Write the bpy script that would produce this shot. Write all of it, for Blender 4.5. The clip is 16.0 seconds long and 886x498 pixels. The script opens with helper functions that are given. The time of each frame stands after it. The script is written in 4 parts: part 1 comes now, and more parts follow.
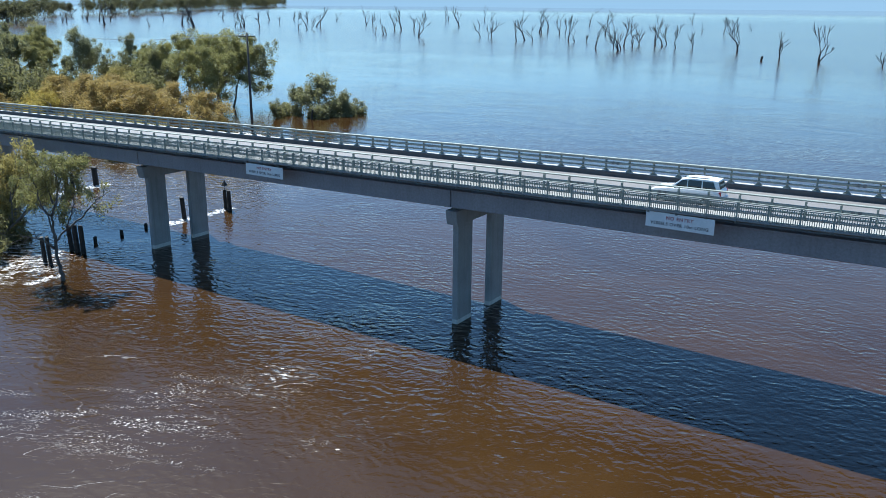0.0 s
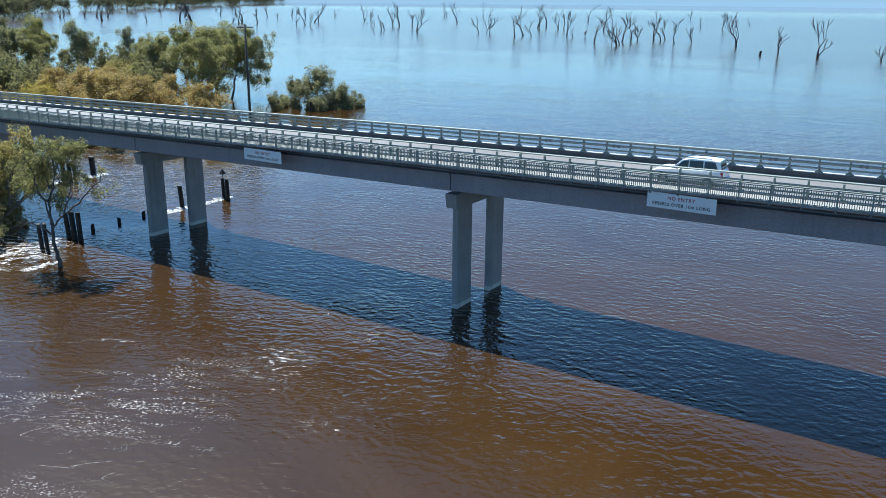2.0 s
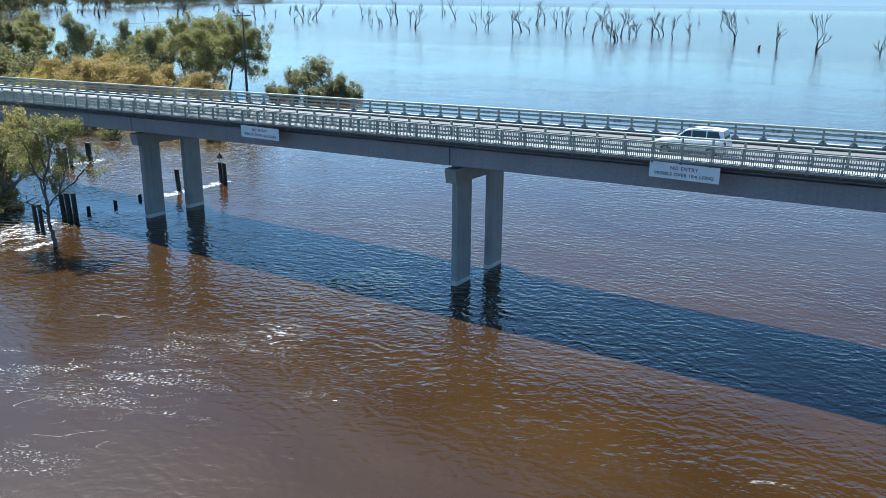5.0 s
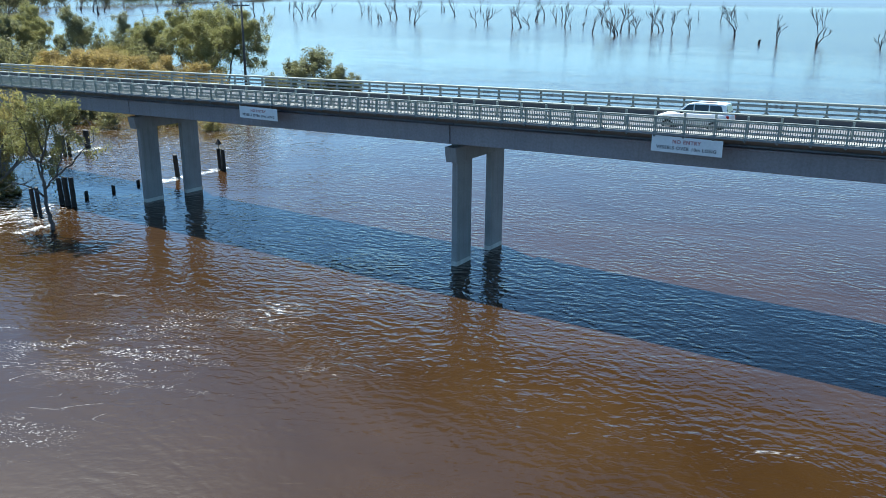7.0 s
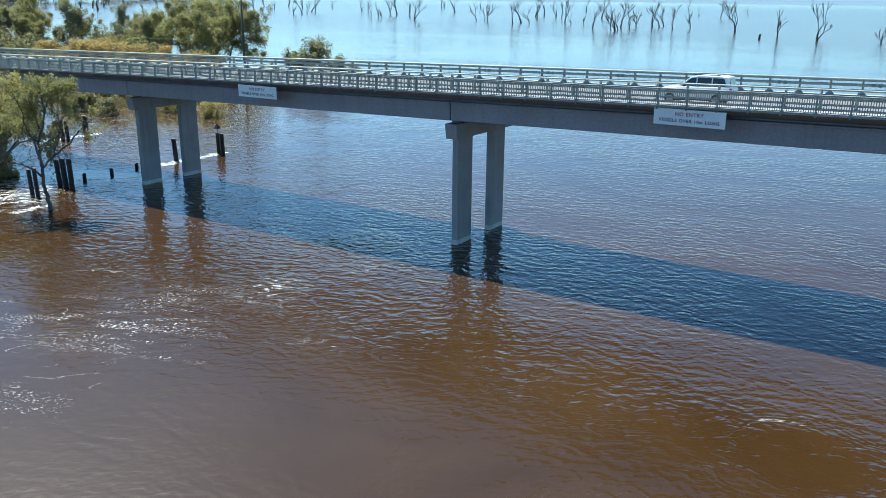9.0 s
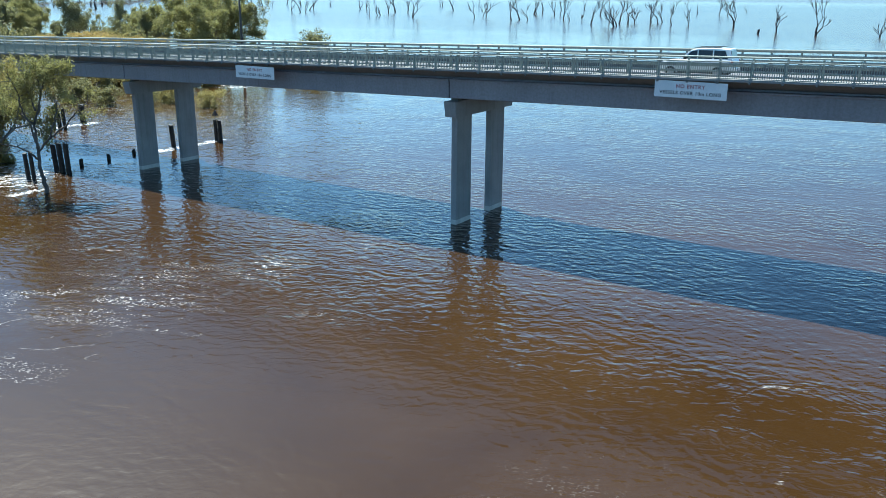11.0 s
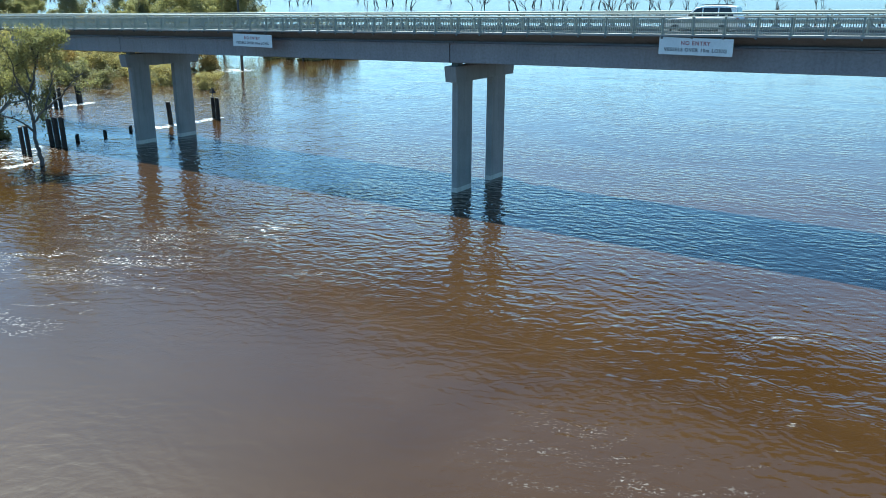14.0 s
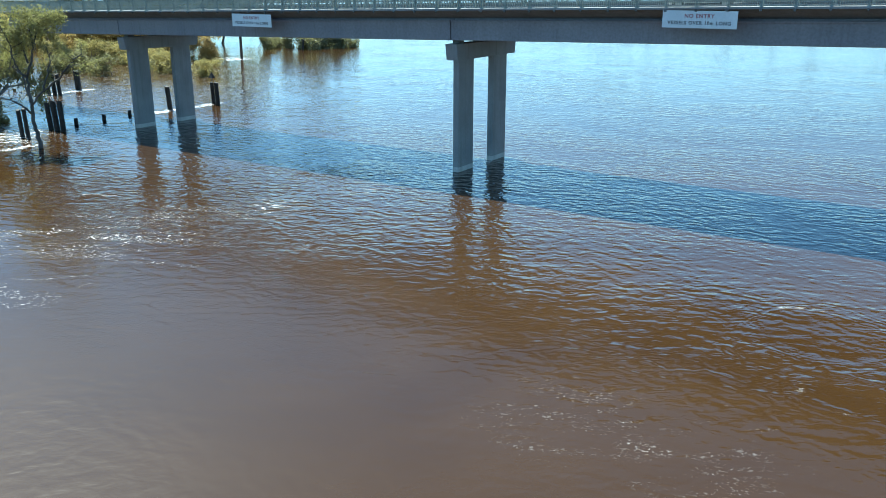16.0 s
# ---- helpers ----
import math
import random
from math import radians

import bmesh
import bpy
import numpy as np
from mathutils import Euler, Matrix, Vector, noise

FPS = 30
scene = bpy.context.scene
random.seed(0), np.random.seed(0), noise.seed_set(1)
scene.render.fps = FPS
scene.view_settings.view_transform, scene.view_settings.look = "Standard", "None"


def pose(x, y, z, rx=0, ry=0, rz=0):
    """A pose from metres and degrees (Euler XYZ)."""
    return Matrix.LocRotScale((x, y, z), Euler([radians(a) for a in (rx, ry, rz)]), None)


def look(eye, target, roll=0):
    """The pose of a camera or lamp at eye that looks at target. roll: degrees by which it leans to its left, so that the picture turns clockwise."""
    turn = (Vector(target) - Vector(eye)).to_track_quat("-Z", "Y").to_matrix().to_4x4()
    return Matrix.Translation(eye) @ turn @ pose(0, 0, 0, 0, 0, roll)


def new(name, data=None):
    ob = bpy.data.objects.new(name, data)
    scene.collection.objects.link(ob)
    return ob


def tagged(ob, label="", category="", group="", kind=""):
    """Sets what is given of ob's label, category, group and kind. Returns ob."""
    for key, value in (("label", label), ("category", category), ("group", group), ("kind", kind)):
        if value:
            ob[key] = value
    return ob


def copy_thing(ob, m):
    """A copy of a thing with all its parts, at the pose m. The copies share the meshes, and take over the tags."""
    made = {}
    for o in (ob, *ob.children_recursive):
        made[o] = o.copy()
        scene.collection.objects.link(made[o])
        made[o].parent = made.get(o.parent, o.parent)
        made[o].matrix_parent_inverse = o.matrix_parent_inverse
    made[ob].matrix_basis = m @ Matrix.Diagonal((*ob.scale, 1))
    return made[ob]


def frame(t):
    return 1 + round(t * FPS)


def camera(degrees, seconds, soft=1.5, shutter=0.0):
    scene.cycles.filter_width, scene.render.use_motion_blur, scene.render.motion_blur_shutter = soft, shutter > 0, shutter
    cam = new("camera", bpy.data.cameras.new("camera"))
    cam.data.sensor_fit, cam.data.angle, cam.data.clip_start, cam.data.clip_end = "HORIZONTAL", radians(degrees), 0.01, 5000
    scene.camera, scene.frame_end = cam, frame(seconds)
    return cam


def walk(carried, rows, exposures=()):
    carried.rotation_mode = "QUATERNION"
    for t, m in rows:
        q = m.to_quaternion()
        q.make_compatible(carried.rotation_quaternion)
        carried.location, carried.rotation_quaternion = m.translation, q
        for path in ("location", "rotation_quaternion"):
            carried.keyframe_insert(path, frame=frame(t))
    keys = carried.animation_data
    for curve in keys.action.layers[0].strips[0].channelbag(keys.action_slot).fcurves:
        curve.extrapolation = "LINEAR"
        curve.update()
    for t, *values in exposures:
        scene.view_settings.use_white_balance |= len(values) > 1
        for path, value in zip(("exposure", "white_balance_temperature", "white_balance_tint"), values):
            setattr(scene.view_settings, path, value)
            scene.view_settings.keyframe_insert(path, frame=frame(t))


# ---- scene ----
cam = camera(56.5, 16.0, soft=0.9)
PATH = [
    (0, (0.549, -0.371, 23.993), (-0.494, 1.237, 23.42), 0.5),
    (0.5, (0.518, -0.379, 23.72), (-0.523, 1.229, 23.145), 0.5),
    (1, (0.5, -0.382, 23.446), (-0.54, 1.226, 22.87), 0.5),
    (1.5, (0.464, -0.413, 23.181), (-0.575, 1.195, 22.604), 0.5),
    (2, (0.434, -0.359, 22.913), (-0.604, 1.249, 22.334), 0.5),
    (2.5, (0.434, -0.375, 22.636), (-0.604, 1.234, 22.057), 0.4),
    (3, (0.39, -0.34, 22.34), (-0.648, 1.269, 21.76), 0.4),
    (3.5, (0.378, -0.292, 22.04), (-0.659, 1.317, 21.459), 0.4),
    (4, (0.351, -0.282, 21.747), (-0.684, 1.327, 21.166), 0.5),
    (6.5, (0.256, -0.226, 19.996), (-0.777, 1.384, 19.411), 0.4),
    (7, (0.252, -0.229, 19.628), (-0.781, 1.38, 19.042), 0.4),
    (7.5, (0.249, -0.214, 19.227), (-0.784, 1.395, 18.641), 0.4),
    (8, (0.265, -0.258, 18.844), (-0.768, 1.35, 18.256), 0.4),
    (8.5, (0.265, -0.276, 18.481), (-0.767, 1.333, 17.891), 0.4),
    (9, (0.23, -0.251, 18.107), (-0.801, 1.357, 17.516), 0.5),
    (11.5, (0.234, -0.263, 16.152), (-0.795, 1.346, 15.559), 0.3),
    (12, (0.184, -0.226, 15.766), (-0.845, 1.383, 15.171), 0.3),
    (12.5, (0.159, -0.261, 15.418), (-0.868, 1.348, 14.821), 0.3),
    (13, (0.1, -0.259, 15.06), (-0.926, 1.35, 14.461), 0.2),
    (13.5, (0.079, -0.254, 14.708), (-0.947, 1.354, 14.107), 0.2),
    (14, (0.038, -0.241, 14.389), (-0.987, 1.368, 13.787), 0.2),
    (14.5, (0.026, -0.246, 14.081), (-0.999, 1.362, 13.477), 0.1),
    (15, (0.01, -0.236, 13.76), (-1.015, 1.371, 13.154), 0.1),
    (15.5, (-0.011, -0.244, 13.486), (-1.035, 1.362, 12.876), 0.1),
    (16, (-0.072, -0.225, 13.276), (-1.095, 1.379, 12.661), 0.0),
]
walk(cam, [(t, look(eye, target, roll)) for t, eye, target, roll in PATH],
     exposures=[(0, 1.06, 5690, 4), (3, 1.10, 5700, 3), (4, 1.25, 5720, 3), (7, 1.29, 5780, 2), (12.5, 1.47, 5810, -4), (16, 1.62, 5800, -7)])

# ---- sky, sun and exposure ----
SUN_WAY = Vector((-0.58, 0.28, 1.0)).normalized()
world = bpy.data.worlds.new("sky")
world.use_nodes = True
scene.world = world
wt = world.node_tree
sky = wt.nodes.new("ShaderNodeTexSky")
sky.sky_type = "NISHITA"
sky.sun_disc = False
sky.sun_elevation = math.asin(SUN_WAY.z)
sky.sun_rotation = math.atan2(SUN_WAY.x, SUN_WAY.y)
sky.altitude, sky.air_density, sky.dust_density, sky.ozone_density = 1500.0, 1.0, 1.2, 5.0
background = wt.nodes["Background"]
background.inputs["Strength"].default_value = 0.080
clear = wt.nodes.new("ShaderNodeMix")
clear.data_type, clear.blend_type = "RGBA", "MULTIPLY"
clear.inputs["Factor"].default_value = 1.0
clear.inputs[7].default_value = (0.88, 1.03, 1.02, 1)
wt.links.new(sky.outputs["Color"], clear.inputs[6])
wt.links.new(clear.outputs[2], background.inputs["Color"])
sun = new("sun", bpy.data.lights.new("sun", "SUN"))
sun.data.energy, sun.data.angle, sun.data.color = 5.0, radians(0.55), (1.0, 0.96, 0.90)
sun.matrix_world = look(SUN_WAY * 100, (0, 0, 0))


# ---- materials ----
def material(name, rough=0.8, metal=0.0, ior=1.45):
    m = bpy.data.materials.new(name)
    m.use_nodes = True
    b = m.node_tree.nodes["Principled BSDF"]
    b.inputs["Roughness"].default_value = rough
    b.inputs["Metallic"].default_value = metal
    b.inputs["IOR"].default_value = ior
    return m, m.node_tree, b


def node(t, kind, inputs=None, **props):
    n = t.nodes.new(kind)
    if "operation" in props:
        n.operation = props["operation"]
    if "use_clamp" in props:
        n.use_clamp = props["use_clamp"]
    if "data_type" in props:
        n.data_type = props["data_type"]
    if "blend_type" in props:
        n.blend_type = props["blend_type"]
    if "interpolation_type" in props:
        n.interpolation_type = props["interpolation_type"]
    for key, value in (inputs or {}).items():
        if isinstance(value, bpy.types.NodeSocket):
            t.links.new(value, n.inputs[key])
        else:
            n.inputs[key].default_value = value
    return n


def ramp(t, fac, stops):
    n = node(t, "ShaderNodeValToRGB", {"Fac": fac})
    e = n.color_ramp.elements
    while len(e) < len(stops):
        e.new(0.5)
    for i, (p, c) in enumerate(stops):
        e[i].position, e[i].color = p, (*c, 1) if len(c) == 3 else (c[0],) * 3 + (1,)
    return n.outputs["Color"]


def place(t, scale=(1, 1, 1)):
    g = node(t, "ShaderNodeNewGeometry")
    return node(t, "ShaderNodeMapping", {"Vector": g.outputs["Position"], "Scale": scale}).outputs["Vector"]


def noise_fac(t, vec, scale, detail=4, rough=0.55, distortion=0.0):
    return node(t, "ShaderNodeTexNoise", {"Vector": vec, "Scale": scale, "Detail": detail, "Roughness": rough, "Distortion": distortion}).outputs["Fac"]


def math_node(t, op, a, b=0.0, clamp=False):
    return node(t, "ShaderNodeMath", {0: a, 1: b}, operation=op, use_clamp=clamp).outputs[0]


def mix(t, fac, a, b, kind="MIX"):
    n = node(t, "ShaderNodeMix", data_type="RGBA", blend_type=kind)
    for socket, value in ((n.inputs["Factor"], fac), (n.inputs[6], a), (n.inputs[7], b)):
        if isinstance(value, bpy.types.NodeSocket):
            t.links.new(value, socket)
        else:
            socket.default_value = (*value, 1) if isinstance(value, tuple) else value
    return n.outputs[2]


def weathered(name, low, high, scale=0.6, rough=0.85, metal=0.0, streak=0.35, bump=0.3, grain=14.0, dirt=(0.09, 0.08, 0.07)):
    """A surface with blotches, upright streaks and fine grain."""
    m, t, b = material(name, rough, metal)
    p = place(t)
    blotch = noise_fac(t, p, scale, 5, 0.6)
    fine = noise_fac(t, p, grain, 4, 0.65)
    runs = noise_fac(t, place(t, (2.2, 2.2, 0.12)), 1.3, 4, 0.6)
    base = mix(t, ramp(t, blotch, ((0.3, (0,)), (0.7, (1,)))), low, high)
    stain = math_node(t, "MULTIPLY", ramp(t, runs, ((0.5, (0,)), (0.75, (1,)))), streak)
    col = mix(t, stain, base, dirt)
    col = mix(t, math_node(t, "MULTIPLY", ramp(t, fine, ((0.35, (1,)), (0.6, (0,)))), 0.25), col, dirt)
    t.links.new(col, b.inputs["Base Color"])
    n = node(t, "ShaderNodeBump", {"Height": fine, "Strength": bump, "Distance": 0.01})
    t.links.new(n.outputs["Normal"], b.inputs["Normal"])
    return m


CONCRETE = weathered("pier_concrete", (0.245, 0.24, 0.242), (0.33, 0.322, 0.318), 0.5, streak=0.35)
GIRDER = weathered("girder_concrete", (0.235, 0.235, 0.268), (0.310, 0.308, 0.34), 0.2, streak=0.22, grain=6.0, bump=0.15)
SLAB = weathered("slab_concrete", (0.22, 0.22, 0.22), (0.31, 0.305, 0.30), 0.8, streak=0.3)
PALE_BAND = weathered("water_mark", (0.50, 0.48, 0.45), (0.62, 0.60, 0.57), 2.0, streak=0.25)
ROAD = weathered("road_seal", (0.15, 0.139, 0.134), (0.21, 0.197, 0.19), 0.3, rough=0.5, streak=0.0, grain=40)
PATHWAY = weathered("path_concrete", (0.26, 0.253, 0.235), (0.34, 0.33, 0.31), 0.6, streak=0.0, grain=30)
KERB = weathered("kerb_concrete", (0.36, 0.355, 0.345), (0.48, 0.47, 0.455), 1.2, streak=0.3)
STEEL = weathered("galvanised_steel", (0.215, 0.24, 0.212), (0.295, 0.322, 0.29), 1.5, rough=0.6, metal=0.1, streak=0.25, bump=0.08, grain=30, dirt=(0.14, 0.14, 0.13))
# stain plus the shade of the kerb's face, both put into the colour
STAIN_SHADE = weathered("stained_shaded_kerb", (0.085, 0.082, 0.080), (0.14, 0.135, 0.13), 1.0, streak=0.5)
BAR_STEEL = weathered("balustrade_steel", (0.215, 0.250, 0.224), (0.290, 0.325, 0.296), 1.5, rough=0.6, metal=0.15, streak=0.25, bump=0.08, grain=30, dirt=(0.10, 0.11, 0.10))
DARK_STEEL = weathered("dull_steel", (0.13, 0.14, 0.14), (0.2, 0.21, 0.21), 1.5, rough=0.6, metal=0.3, streak=0.25, bump=0.1)
TIMBER = weathered("old_wet_timber", (0.012, 0.011, 0.010), (0.035, 0.031, 0.028), 2.5, rough=0.75, streak=0.5, bump=0.8, grain=9, dirt=(0.006, 0.006, 0.006))
POLE_WOOD = weathered("pole_wood", (0.05, 0.045, 0.04), (0.10, 0.09, 0.08), 1.5, rough=0.85, streak=0.5, bump=0.5)
DEAD_WOOD = weathered("dead_wood", (0.030, 0.031, 0.031), (0.070, 0.071, 0.070), 0.5, rough=0.9, streak=0.5, bump=0.6, grain=4, dirt=(0.03, 0.028, 0.026))
BARK = weathered("gum_bark", (0.10, 0.085, 0.07), (0.22, 0.195, 0.17), 0.9, rough=0.9, streak=0.6, bump=0.6, grain=6, dirt=(0.045, 0.04, 0.035))
GREY_BARK = weathered("wet_grey_bark", (0.055, 0.05, 0.045), (0.13, 0.12, 0.108), 0.9, rough=0.9, streak=0.6, bump=0.6, grain=6, dirt=(0.03, 0.027, 0.024))
SIGN_FACE = weathered("sign_face", (0.66, 0.70, 0.72), (0.76, 0.79, 0.80), 1.2, rough=0.4, streak=0.12, bump=0.03, grain=25, dirt=(0.4, 0.42, 0.42))
INK = weathered("sign_paint", (0.035, 0.04, 0.05), (0.06, 0.065, 0.075), 3.0, rough=0.5, streak=0.0, bump=0.0)
RED_INK = weathered("sign_red_paint", (0.27, 0.05, 0.06), (0.34, 0.08, 0.09), 3.0, rough=0.5, streak=0.0, bump=0.0)


def leaf_material(name, dark, light, glow):
    m = bpy.data.materials.new(name)
    m.use_nodes = True
    t = m.node_tree
    t.nodes.remove(t.nodes["Principled BSDF"])
    g = node(t, "ShaderNodeNewGeometry")
    patch = noise_fac(t, g.outputs["Position"], 0.35, 3)
    f = math_node(t, "ADD", math_node(t, "MULTIPLY", g.outputs["Random Per Island"], 0.55), math_node(t, "MULTIPLY", patch, 0.5))
    col = mix(t, ramp(t, f, ((0.2, (0,)), (0.85, (1,)))), dark, light)
    d = node(t, "ShaderNodeBsdfDiffuse", {"Color": col})
    tr = node(t, "ShaderNodeBsdfTranslucent", {"Color": mix(t, 0.6, col, glow)})
    gl = node(t, "ShaderNodeBsdfGlossy", {"Color": (0.5, 0.5, 0.5, 1), "Roughness": 0.5})
    a = node(t, "ShaderNodeMixShader", {0: 0.42, 1: d.outputs[0], 2: tr.outputs[0]})
    s = node(t, "ShaderNodeMixShader", {0: 0.03, 1: a.outputs[0], 2: gl.outputs[0]})
    t.links.new(s.outputs[0], t.nodes["Material Output"].inputs["Surface"])
    return m


LEAF_GREEN = leaf_material("gum_leaves", (0.10, 0.098, 0.05), (0.33, 0.31, 0.14), (0.40, 0.38, 0.11))
LEAF_OLIVE = leaf_material("olive_leaves", (0.08, 0.079, 0.045), (0.26, 0.245, 0.125), (0.31, 0.29, 0.10))
LEAF_SUNNY = leaf_material("sunny_leaves", (0.16, 0.14, 0.06), (0.43, 0.37, 0.155), (0.50, 0.42, 0.13))
LEAF_RUST = leaf_material("rusty_leaves", (0.175, 0.128, 0.055), (0.46, 0.343, 0.138), (0.50, 0.372, 0.11))
LEAF_GOLD = leaf_material("golden_leaves", (0.30, 0.245, 0.06), (0.58, 0.46, 0.13), (0.62, 0.50, 0.11))
LEAF_GREY = leaf_material("grey_green_leaves", (0.10, 0.10, 0.06), (0.29, 0.28, 0.16), (0.33, 0.32, 0.12))
LEAF_SHORE = leaf_material("shore_leaves", (0.05, 0.052, 0.034), (0.13, 0.128, 0.075), (0.16, 0.155, 0.06))


def water_material():
    m, t, b = material("muddy_river", 0.04, 0.0, 1.39)
    pos = node(t, "ShaderNodeSeparateXYZ", {0: node(t, "ShaderNodeNewGeometry").outputs["Position"]}).outputs

    def fade(v, a, z):
        return node(t, "ShaderNodeMapRange", {"Value": v, "From Min": a, "From Max": z}, interpolation_type="SMOOTHSTEP").outputs[0]

    def times(*values):
        out = values[0]
        for v in values[1:]:
            out = math_node(t, "MULTIPLY", out, v)
        return out

    def patch(x, y, r, soft=1.0):
        d = math_node(t, "POWER", math_node(t, "ADD", math_node(t, "POWER", math_node(t, "SUBTRACT", pos[0], x), 2.0), math_node(t, "POWER", math_node(t, "SUBTRACT", pos[1], y), 2.0)), 0.5)
        return fade(d, r, r * (1 - soft))

    def strip(x, half, y0, y1):
        return times(fade(math_node(t, "ABSOLUTE", math_node(t, "SUBTRACT", pos[0], x)), half, 0.0), fade(pos[1], y0 - 0.6, y0 + 0.6), fade(pos[1], y1 + 0.6, y1 - 0.6))

    # mud: large drifting clouds of silt
    silt = noise_fac(t, place(t, (0.05, 0.09, 1)), 1.0, 4, 0.55, 1.2)
    mud = mix(t, ramp(t, silt, ((0.3, (0,)), (0.7, (1,)))), (0.0290, 0.0140, 0.0042), (0.0400, 0.0204, 0.0067))
    # slow boils smooth the ripples in patches
    calm = ramp(t, noise_fac(t, place(t, (0.05, 0.065, 1)), 1.0, 3, 0.5, 1.5), ((0.30, (0.35,)), (0.60, (1,))))
    turned = node(t, "ShaderNodeMapping", {"Vector": node(t, "ShaderNodeNewGeometry").outputs["Position"], "Rotation": (0, 0, radians(-28))}).outputs["Vector"]

    def waves(along, across, detail, rough, distortion):
        v = node(t, "ShaderNodeMapping", {"Vector": turned, "Scale": (along, across, 1)}).outputs["Vector"]
        return noise_fac(t, v, 1.0, detail, rough, distortion)

    def train(way, length, wander):
        """Crests of one length in metres that travel way degrees off the y axis."""
        v = node(t, "ShaderNodeMapping", {"Vector": node(t, "ShaderNodeNewGeometry").outputs["Position"], "Rotation": (0, 0, radians(-way))}).outputs["Vector"]
        n = node(t, "ShaderNodeTexWave", {"Vector": v, "Scale": 0.314 / length, "Distortion": wander, "Detail": 2.0, "Detail Scale": 1.3, "Detail Roughness": 0.55})
        n.wave_type, n.bands_direction, n.wave_profile = "BANDS", "Y", "SIN"
        return n.outputs["Fac"]

    swell = waves(0.28, 0.45, 2, 0.5, 0.8)
    chop = waves(1.2, 1.8, 2, 0.5, 0.5)
    rip = waves(3.9, 5.2, 3, 0.55, 0.4)
    h = math_node(t, "ADD", times(swell, 0.020), math_node(t, "ADD", times(chop, 0.040), times(rip, 0.008)))
    for way, length, wander, tall in ((12, 1.25, 12.0, 0.0100), (-20, 0.90, 12.0, 0.0070), (44, 0.62, 12.0, 0.0040)):
        h = math_node(t, "ADD", h, times(train(way, length, wander), tall))
    # longer waves on the open lake, in lanes that the wind leaves smooth or rough
    h = math_node(t, "ADD", h, times(train(16, 1.45, 14.0), 0.014, fade(pos[1], 55.0, 95.0)))
    lanes = noise_fac(t, place(t, (0.0035, 0.011, 1)), 1.0, 3, 0.55, 0.8)
    open_water = fade(pos[1], 90.0, 260.0)
    far_off = fade(pos[1], 1000.0, 3000.0)
    lull = math_node(t, "SUBTRACT", 1.0, times(open_water, fade(lanes, 0.62, 0.38), 0.68))
    lull = times(lull, math_node(t, "SUBTRACT", 1.0, far_off))
    h = times(h, lull)
    rough_water = math_node(t, "MAXIMUM", math_node(t, "MAXIMUM", patch(-74, 36, 17), times(patch(-104, 74, 36, 0.5), 0.5)), math_node(t, "MAXIMUM", math_node(t, "MAXIMUM", times(patch(-38, 24, 22), 0.3), times(patch(-34, 43, 22, 0.8), 0.55)), math_node(t, "MAXIMUM", times(patch(-37.0, 47.0, 5.5, 0.7), 1.3), times(patch(-34.8, 36.8, 5.0, 0.8), 0.8))))
    # the river runs smoother well below the bridge, and glassy over its boils
    glassy = times(math_node(t, "ADD", 0.4, times(fade(pos[1], 15.0, 36.0), 1.12)), math_node(t, "SUBTRACT", 1.0, times(fade(pos[1], 50.0, 85.0), 0.50)))
    boils = math_node(t, "SUBTRACT", 1.0, times(math_node(t, "MAXIMUM", patch(-3.4, 32.8, 3.0, 0.5), patch(-2.0, 28.3, 1.6, 0.5)), 0.55))
    h = times(h, math_node(t, "ADD", calm, times(rough_water, 0.8)), glassy, boils)
    # fine rings run out from the boils
    for x, y, r in ((-3.4, 32.8, 3.4), (-2.0, 28.3, 1.9)):
        d = math_node(t, "POWER", math_node(t, "ADD", math_node(t, "POWER", math_node(t, "SUBTRACT", pos[0], x), 2.0), math_node(t, "POWER", math_node(t, "SUBTRACT", pos[1], y), 2.0)), 0.5)
        d = math_node(t, "ADD", d, times(swell, 3.0))
        rings = times(math_node(t, "SINE", times(d, 15.0)), fade(math_node(t, "ABSOLUTE", math_node(t, "SUBTRACT", d, r + 1.6)), 1.8, 0.3), fade(calm, 0.5, 0.9), 0.0032)
        h = math_node(t, "ADD", h, rings)
    n = node(t, "ShaderNodeBump", {"Height": h, "Strength": 1.0, "Distance": 1.0})
    t.links.new(n.outputs["Normal"], b.inputs["Normal"])
    # foam: broken threads of froth, thick below the drowned trees and along the sunken beams
    threads = waves(0.16, 0.5, 6, 0.62, 2.2)
    ridge = math_node(t, "ABSOLUTE", math_node(t, "SUBTRACT", threads, 0.5))
    specks = waves(2.0, 6.0, 4, 0.7, 0.3)
    drift = fade(noise_fac(t, place(t, (0.11, 0.15, 1)), 1.0, 2, 0.5, 1.0), 0.5, 0.66)
    # drifting froth near (-42, 27) also paints strings of sun glints in white
    amount = math_node(t, "MAXIMUM", math_node(t, "MAXIMUM", times(patch(-79, 37, 16, 0.7), 0.62), times(patch(-73.5, 39.0, 7.5, 0.7), 0.62)), math_node(t, "MAXIMUM", times(patch(-42, 27, 24, 0.4), 0.16, drift), math_node(t, "MAXIMUM", times(patch(-35.6, 35.4, 4.6, 0.9), 0.34), times(patch(-33.4, 42.4, 4.0, 0.9), 0.22))))
    for x, half, y0, y1 in ((-73.6, 1.3, 56.5, 67.0), (-97.3, 1.2, 59.0, 67.0), (-31.3, 1.0, 52.9, 55.2)):
        amount = math_node(t, "MAXIMUM", amount, times(strip(x, half, y0, y1), 1.7))
